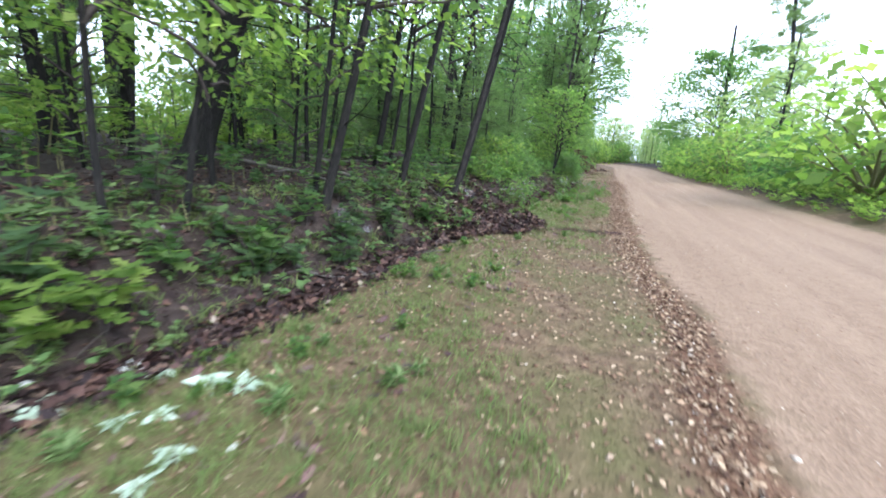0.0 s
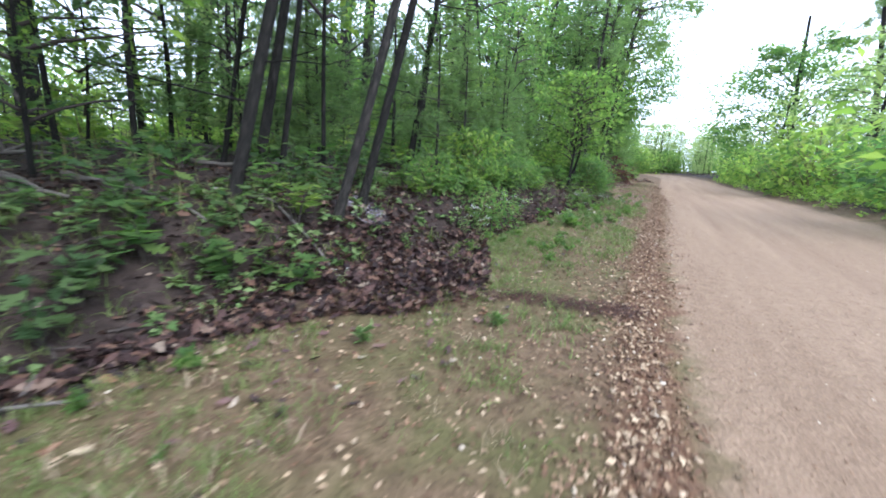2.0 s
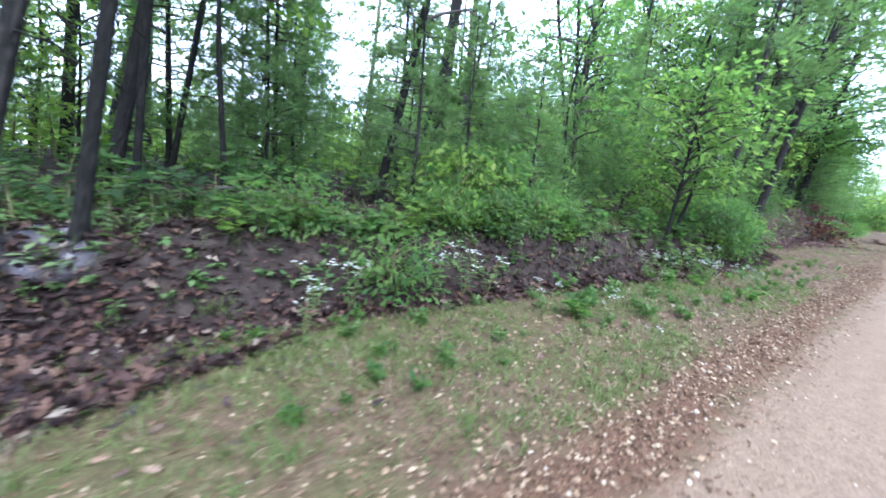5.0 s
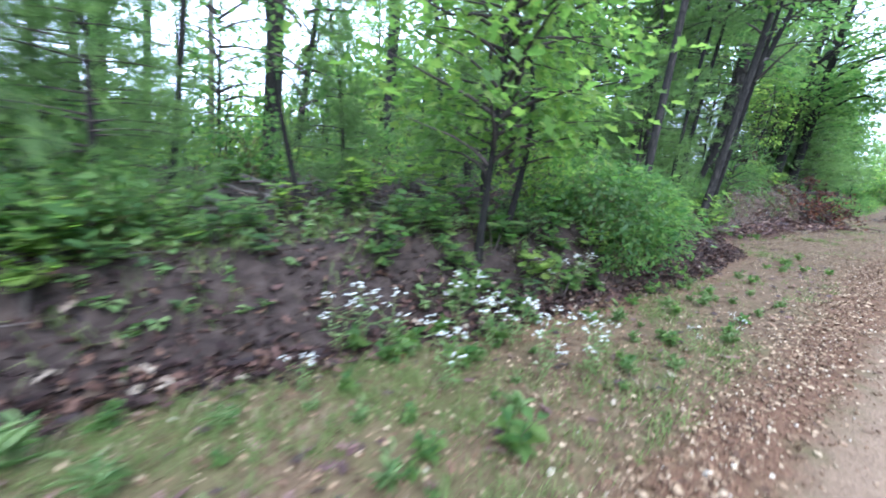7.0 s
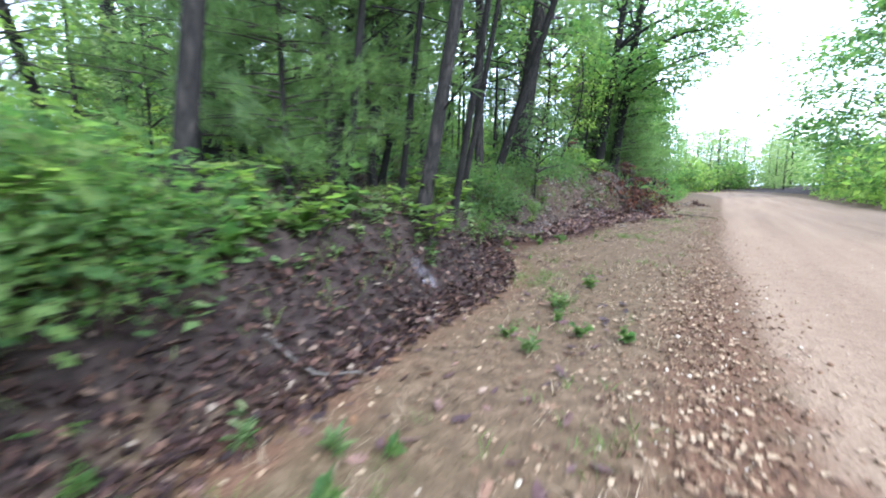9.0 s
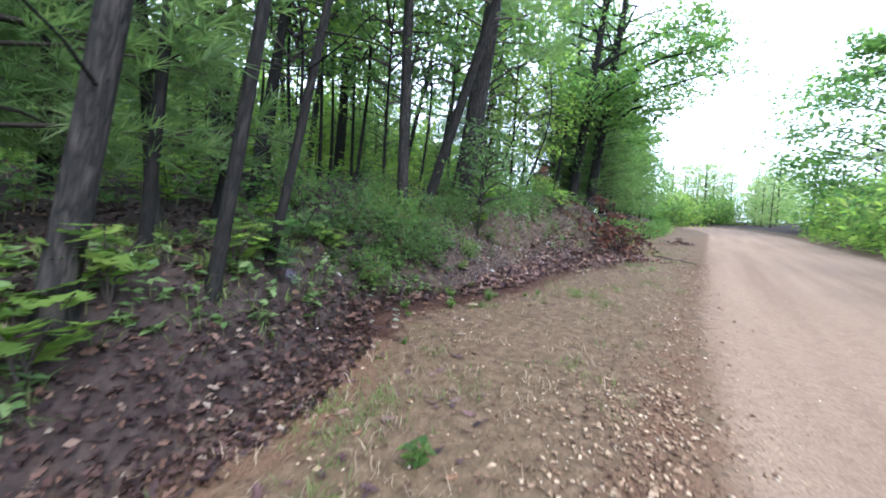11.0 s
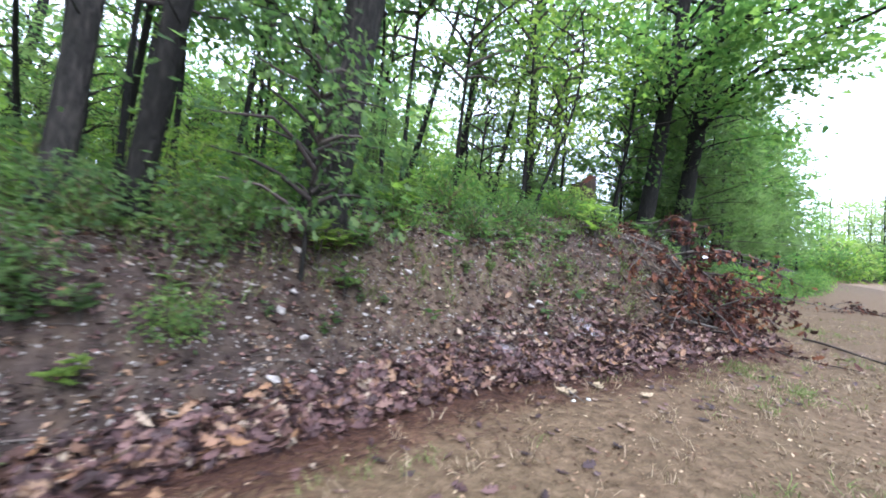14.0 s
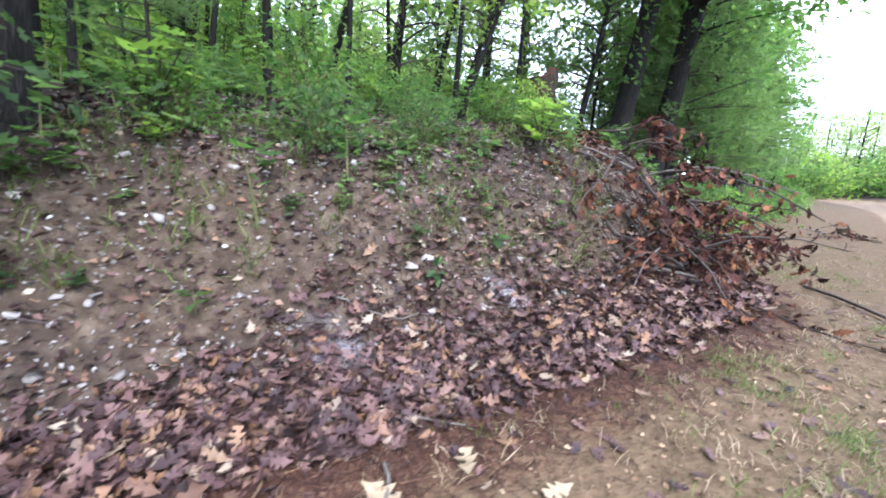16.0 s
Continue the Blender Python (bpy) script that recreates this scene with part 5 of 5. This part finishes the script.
SILVER = silver_mesh()
for x, y, s in ((-1.63, 0.47, 0.085), (-1.49, 0.79, 0.06), (-1.24, 0.8, 0.08), (-1.12, 0.85, 0.07), (-1.0, 0.52, 0.06), (-1.21, 0.61, 0.055), (-1.3, 0.54, 0.05), (-0.98, 0.42, 0.05), (-1.75, 0.53, 0.05), (-2.29, 17.94, 0.05), (-2.24, 17.83, 0.045),
                (-2.16, 17.69, 0.05), (-1.94, 17.91, 0.045), (-2.5, 18.14, 0.045), (-2.17, 18.16, 0.05), (-2.09, 17.78, 0.045), (-2.05, 18.05, 0.04)):
    ob = thing("silvery_plant", "low rosette of pale silvery-green leaves", "plant", "silvery plants", at=Matrix.Translation((x, y, land1(x, y))) @ Matrix.Rotation(x * 40 + y, 4, "Z") @ Matrix.Scale(s, 4))
    part("foliage", SILVER, ob)

# ---- rocks in the bank and pale stones by the ditch
rng = np.random.default_rng(21)
ROCKS = [mesh_of("rock", [(*pebble_template(rng, 2), 0)], [M["rock" if k else "white_rock"]]) for k in range(6)]


def rock(x, y, s, k, name="rock", label="pale weathered rock bedded in the clay bank"):
    ob = tagged(new(name, ROCKS[k % 6]), label, "rock", "rocks of the bank")
    ob.matrix_basis = standing(x, y, 0.3, 0.1, x * 31 + y * 17, s, 0.02 * s)


for k in range(170):
    y = rng.uniform(20.3, 25.5) if k < 145 else rng.uniform(0.5, 19)
    rock(float(foot(y)) - rng.uniform(0.15, 1.5), y, rng.choice([0.045, 0.06, 0.08, 0.11]) * rng.uniform(0.8, 1.3), 1 + k % 5)
for x, y, s in ((-2.52, 21.75, 0.08), (-2.95, 22.1, 0.1), (-3.1, 21.7, 0.09), (-2.72, 21.4, 0.07), (-2.75, 21.5, 0.08), (-3.05, 22.4, 0.12), (-2.1, 21.35, 0.05), (-1.45, 21.95, 0.05), (-1.4, 22.05, 0.06), (-1.75, 22.15, 0.04), (-2.2, 21.25, 0.055), (-1.7, 0.84, 0.1), (-1.92, 0.55, 0.07), (-0.9, 0.62, 0.05)):
    rock(x, y, s, 0 if x > -2.3 else 2, label="pale weathered stone lying loose by the bank")
for k, (x, y, s) in enumerate(((-2.98, 21.67, 0.05), (-2.93, 21.64, 0.045), (-2.73, 21.98, 0.055), (-2.84, 21.51, 0.03), (-2.96, 22.16, 0.06), (-2.92, 22.37, 0.07), (-2.9, 22.24, 0.06), (-2.95, 21.42, 0.035),
                               (-2.97, 21.12, 0.03), (-3.05, 21.58, 0.045), (-2.9, 21.72, 0.03), (-2.82, 21.84, 0.03))):
    rock(x, y, s, (0, 3, 0, 4, 2)[k % 5], label="pale stone weathering out of the upper bank")

# ---- loose surface: gravel, litter, needles, grass, past counting
def stuff(name, label, chunks, mats):
    return tagged(new(name, mesh_of(name, chunks, mats)), label, "ground litter", kind="stuff")


def laid(rng, x, y, z_up, tmpl, size, flat=0.18, tilt=0.25, curl=None):
    n = len(x)
    p = np.stack([x, y, land(x, y) + z_up], 1)
    return (*scatter(tmpl, p, rough_way(rng, n, flat), rough_up(rng, n, tilt), size, 1.0 if curl is None else curl), 0)


rng = np.random.default_rng(31)
n = 13500
y = np.where(rng.random(n) < 0.94, rng.uniform(-0.5, 17.8, n), rng.uniform(17.8, 24, n))
wide = np.interp(y, (0, 5, 6, 12, 13, 17, 20), (0.2, 0.2, 0.62, 0.62, 0.34, 0.34, 0.5))
near = np.where(rng.random(n) < 0.55, rng.normal(0.0, np.interp(y, (4, 6, 13, 15), (0.06, 0.11, 0.14, 0.2)), n), 0.05 - wide * np.abs(rng.normal(0, 0.75, n)))
x = np.where(rng.random(n) < 0.93, edge(y) + near, rng.uniform(-1.2, 0.6, n)) + 0.08 * lump(0 * y, y * 0.8)
stuff("gravel", "loose pale gravel thrown to the road edge", [laid(rng, x[:10500], y[:10500], 0.003, chip_template(rng), rng.choice([0.009, 0.014, 0.021, 0.034], 10500, p=[0.5, 0.32, 0.15, 0.03])), laid(rng, x[10500:], y[10500:], 0.003, pebble_template(rng), rng.choice([0.012, 0.018, 0.026, 0.036], n - 10500, p=[0.4, 0.33, 0.21, 0.06]))], [M["gravel"]])
n = 17000
y = np.where(rng.random(n) < 0.92, rng.uniform(-0.5, 17.8, n), rng.uniform(17.8, 26, n))
wide = np.interp(y, (0, 5, 6, 12, 13, 17, 20), (0.2, 0.2, 0.75, 0.75, 0.4, 0.4, 0.5))
near = np.where(rng.random(n) < 0.5, rng.normal(0.0, np.interp(y, (4, 6), (0.07, 0.12)), n), 0.05 - wide * np.abs(rng.normal(0, 0.75, n)))
x = np.where(rng.random(n) < 0.85, edge(y) + near, rng.uniform(-1.3, 0.2, n)) + 0.08 * lump(0 * y, y * 0.8)
stuff("leaf_crumbs", "crushed brown leaf bits along the road edge", [laid(rng, x, y, 0.008, DIAMOND, rng.uniform(0.012, 0.036, n), 0.2, 0.4)], [M["crumbs"]])
n = 2800
y = rng.uniform(19.3, 26.5, n)
stuff("bank_stones", "small pale stones weathering out of the bank", [laid(rng, foot(y) - rng.uniform(0.1, 2.2, n), y, 0.004, pebble_template(rng), rng.choice([0.02, 0.03, 0.045, 0.07], n, p=[0.4, 0.35, 0.19, 0.06]), 0.4, 0.5)], [M["rock"]])
n = 22000
y = rng.uniform(-0.8, 25, n)
y = np.where((y > 12.8) & (y < 17) & (rng.random(n) < 0.7), rng.uniform(-0.8, 12, n), y)
x = np.maximum(foot(y) - 0.1, -2.2) + (0.25 - np.maximum(foot(y) - 0.1, -2.2)) * rng.random(n)
stuff("verge_scraps", "fine dry scraps of leaf and straw over the verge", [laid(rng, x, y, 0.006, DIAMOND, rng.uniform(0.008, 0.028, n), 0.25, 0.5)], [M["crumbs"]])
n = 300
y = rng.uniform(0.6, 4.4, n)
stuff("verge_pebbles", "pale pebbles washed over the brown verge", [laid(rng, rng.uniform(-1.35, -0.15, n), y, 0.003, pebble_template(rng), rng.choice([0.018, 0.026, 0.038], n, p=[0.5, 0.35, 0.15]))], [M["gravel"]])
n = 9000
stuff("road_pebbles", "scattered pebbles pressed into the road", [laid(rng, rng.uniform(0.3, 3.6, n), rng.uniform(-0.5, 22, n), 0.0, chip_template(rng), rng.uniform(0.006, 0.018, n))], [M["gravel"]])

n = 13500
y = rng.uniform(-1, 30, n)
s = np.clip(rng.normal(0.12, 0.12, n), -0.1, np.interp(y, (0, 3.5, 4.2, 6, 6.6, 16, 18, 30), (0.35, 0.35, 0.9, 0.9, 0.4, 0.4, 0.28, 0.3)))
s = np.where((y > 3.8) & (y < 6.2), np.abs(s) * 3.4, s)
x = foot(y) - s
stuff("leaf_litter", "drift of dead purple-brown oak leaves below the bank, darkened for shade", [laid(rng, x, y, rng.uniform(0.004, 0.04, n), LOBED, rng.uniform(0.04, 0.09, n) * np.interp(y, (11, 13, 16.5, 18), (1.0, 0.68, 0.68, 1.0)), 0.35, 0.6, rng.uniform(0.3, 3.0, n))], [M["shaded_litter"]])
n = 8200
y = 19.6 + 6.6 * rng.random(n) ** 0.8
top = np.interp(y, (19.6, 21.0, 21.8, 22.4, 24, 26), (0.3, 0.42, 0.6, 0.85, 1.15, 0.5))
s = -0.14 + (top + 0.14) * rng.beta(1.2, 1.5, n) + rng.normal(0, 0.04, n)
stuff("leaf_drift", "deep drift of dead oak leaves under the brush heap", [laid(rng, foot(y) - s, y, rng.uniform(0.004, 0.05, n), OAK, rng.uniform(0.04, 0.1, n), 0.4, 0.75, rng.uniform(0.3, 3.5, n))], [M["litter"]])
n = 3200
y = np.clip(rng.normal(4.95, 0.55, n), 3.7, 6.4)
s = rng.uniform(-0.75, 0.55, n) - 0.1 * (y > 5.6)
s = np.maximum(s, foot(y) - np.interp(y, (3.7, 4.05, 4.3, 4.87, 5.3, 5.75, 6.4), (-1.35, -1.2, -0.85, -0.68, -0.85, -1.05, -1.3)))
stuff("leaf_patch", "wide patch of dead oak leaves, darkened for shade, spilling on the verge", [laid(rng, foot(y) - s, y, rng.uniform(0.004, 0.04, n), OAK, rng.uniform(0.04, 0.085, n), 0.4, 0.8, rng.uniform(0.3, 3.5, n))], [M["shaded_litter"]])
n = 5200
y = np.where(rng.random(n) < 0.82, rng.uniform(12.8, 17.4, n), rng.uniform(8.5, 12.8, n))
stuff("leaf_band", "band of dead oak leaves, darkened for shade, along the foot of the bank", [laid(rng, foot(y) - rng.uniform(-0.14, 0.32, n), y, rng.uniform(0.004, 0.03, n), LOBED, rng.uniform(0.026, 0.055, n), 0.35, 0.7, rng.uniform(0.3, 3.0, n))], [M["shaded_litter"]])
n = 16000
y = rng.uniform(-2, 34, n)
stuff("forest_litter", "dead brown leaves, darkened for shade, strewn over the forest floor", [laid(rng, foot(y) - 0.3 - 8 * rng.random(n) ** 1.6, y, 0.012, LOBED, rng.uniform(0.03, 0.068, n), 0.3, 0.6)], [M["shaded_litter"]])
n = 30000
y = rng.uniform(-1, 27, n)
s = rng.uniform(0.05, 2.6, n)
stuff("bank_debris", "leaf scraps and bark bits over the bank, darkened for shade", [laid(rng, foot(y) - s, y, 0.008, DIAMOND, rng.uniform(0.015, 0.06, n), 0.4, 0.7)], [M["shaded_litter"]])
n = 30000
y = rng.uniform(19.2, 26.5, n)
s = rng.uniform(0.12, 2.0, n)
stuff("bank_rubble", "crumbled clay, stone chips and leaf scraps on the bank face", [laid(rng, foot(y[:9000]) - s[:9000], y[:9000], 0.003, chip_template(rng), rng.uniform(0.008, 0.03, 9000), 0.4, 0.5), (*laid(rng, foot(y[9000:]) - s[9000:], y[9000:], 0.008, DIAMOND, rng.uniform(0.012, 0.055, n - 9000), 0.4, 0.7)[:2], 1)], [M["rock"], M["litter"]])
n = 5000
y = rng.uniform(-1, 27, n)
s = 0.3 + 3.5 * rng.random(n) ** 1.5
stuff("twigs", "small dead twigs strewn over the bank", [laid(rng, foot(y) - s, y, 0.012, (np.array([(0, 0.02, 0), (0, -0.02, 0), (0.5, 0.03, 0.05), (0.5, -0.01, 0.05), (1, 0, 0)]), np.array([(0, 1, 3), (0, 3, 2), (2, 3, 4)])), rng.uniform(0.08, 0.3, n), 0.15, 0.4)], [M["twig"]])
n = 1300
y = rng.uniform(-0.5, 26, n)
stuff("verge_leaves", "single dead leaves lying on the verge", [laid(rng, foot(y) + rng.uniform(0.1, 1.0, n), y, 0.01, OAK, rng.uniform(0.03, 0.075, n), 0.15, 0.3)], [M["litter"]])
n = 24000
y = np.concatenate([rng.uniform(17.5, 25.5, n * 11 // 12), rng.normal(0, 0.06, n // 12)])
x = np.concatenate([foot(y[:n * 11 // 12]) + rng.normal(0.1, 0.16, n * 11 // 12), rng.uniform(-1.2, 0.24, n // 12)])
y[n * 11 // 12:] += wash(x[n * 11 // 12:])
stuff("needle_drift", "reddish pine needles washed together on bare dirt", [laid(rng, x, y, 0.008, (np.array([(0, 0.03, 0), (0, -0.03, 0), (1, 0, 0.05)]), np.array([(0, 1, 2)])), rng.uniform(0.05, 0.12, n), 0.08, 0.2)], [M["needle_litter"]])

PALE = mesh_of("fallen_leaf", [(*OAK, 0)], [M["pale_leaf"]])
for x, y, s, a in ((-1.72, 18.75, 0.15, 0.4), (-1.95, 19.6, 0.17, 1.2), (-1.6, 22.0, 0.16, 0.3), (-1.42, 22.25, 0.15, 2.4), (-1.2, 22.45, 0.13, 4.4), (-2.0, 21.4, 0.14, 5.2), (-2.1, 21.6, 0.13, 2.0), (-1.9, 21.2, 0.15, 3.6), (-1.5, 23.0, 0.14, 1.0),
                   (-1.65, 2.0, 0.1, 0.5), (-1.2, 3.5, 0.08, 2.0), (-1.0, 3.0, 0.07, 1.0), (-1.85, 22.6, 0.15, 0.8), (-1.6, 23.3, 0.16, 2.8)):
    ob = tagged(new("fallen_leaf", PALE), "curled tan oak leaf fallen on the dirt", "leaf", "pale fallen leaves")
    ob.matrix_basis = Matrix.Translation((x, y, land1(x, y) + 0.02)) @ Matrix.Rotation(a, 4, "Z") @ Matrix.Rotation(0.25 * math.sin(7 * a), 4, "X") @ Matrix.Scale(0.8 * s, 4)


def grass(name, label, n, mat, seed, h, keep):
    rng = np.random.default_rng(seed)
    y = rng.uniform(-1, 30, n)
    x = rng.uniform(-1.7, 0.05, n)
    ok = (x > foot(y) + 0.05) & (lump(1.9 * x + 1, 1.4 * y) + rng.normal(0, 0.25, n) > keep(y) + np.interp(y, (0, 1.6, 2.4, 4, 6), (1.9, 1.9, 1.0, 1.0, 0.5)) * np.maximum(x + 0.65, 0))
    x, y = x[ok], y[ok]
    k = np.repeat(np.arange(len(x)), 9)
    p = np.stack([x[k] + rng.normal(0, 0.022, len(k)), y[k] + rng.normal(0, 0.022, len(k)), 0 * k], 1)
    p[:, 2] = land(p[:, 0], p[:, 1]) - 0.005
    way = rough_way(rng, len(k), 0.1) * (1, 1, 0) + np.stack([0 * k, 0 * k, rng.uniform(0.25, 1.8, len(k))], 1)
    stuff(name, label, [(*scatter(BLADE, p, way, rough_up(rng, len(k), 0.3), h * rng.uniform(0.4, 1.25, len(k)), 2.5), 0)], [mat])


grass("grass", "short patchy green grass on the verge", 27000, M["grass"], 41, 0.068, lambda y: np.interp(y, (0, 1.5, 2.0, 2.6, 4, 6, 12, 14, 17, 30), (-1.2, -0.7, 0.0, 0.2, 0.12, -0.35, -0.05, 0.35, 0.62, 0.6)))
grass("dry_grass", "thin straw-coloured dry grass on the verge", 2400, M["dry_grass"], 42, 0.075, lambda y: np.interp(y, (0, 5, 12, 16, 30), (0.2, 0.0, 0.0, -0.3, -0.3)))

# tufts in the clay bank
rng = np.random.default_rng(43)
n = 1300
y = np.concatenate([rng.uniform(0, 19.5, 900), rng.uniform(19.5, 25, 400)])
x = foot(y) - np.where(y < 19.5, rng.uniform(0.2, 1.5, n), rng.uniform(0.8, 1.7, n))
k = np.repeat(np.arange(n), 14)
p = np.stack([x[k] + rng.normal(0, 0.03, len(k)), y[k] + rng.normal(0, 0.03, len(k)), 0 * k], 1)
p[:, 2] = land(p[:, 0], p[:, 1]) - 0.005
way = rough_way(rng, len(k), 0.1) * (1, 1, 0) + np.stack([0 * k, 0 * k, rng.uniform(0.0, 1.6, len(k))], 1)
stuff("bank_grass", "straggling grass tufts hanging on the bank", [(*scatter(BLADE, p, way, rough_up(rng, len(k), 0.3), 0.13 * rng.uniform(0.4, 1.25, len(k)), 3.0), 0)], [M["grass"]])
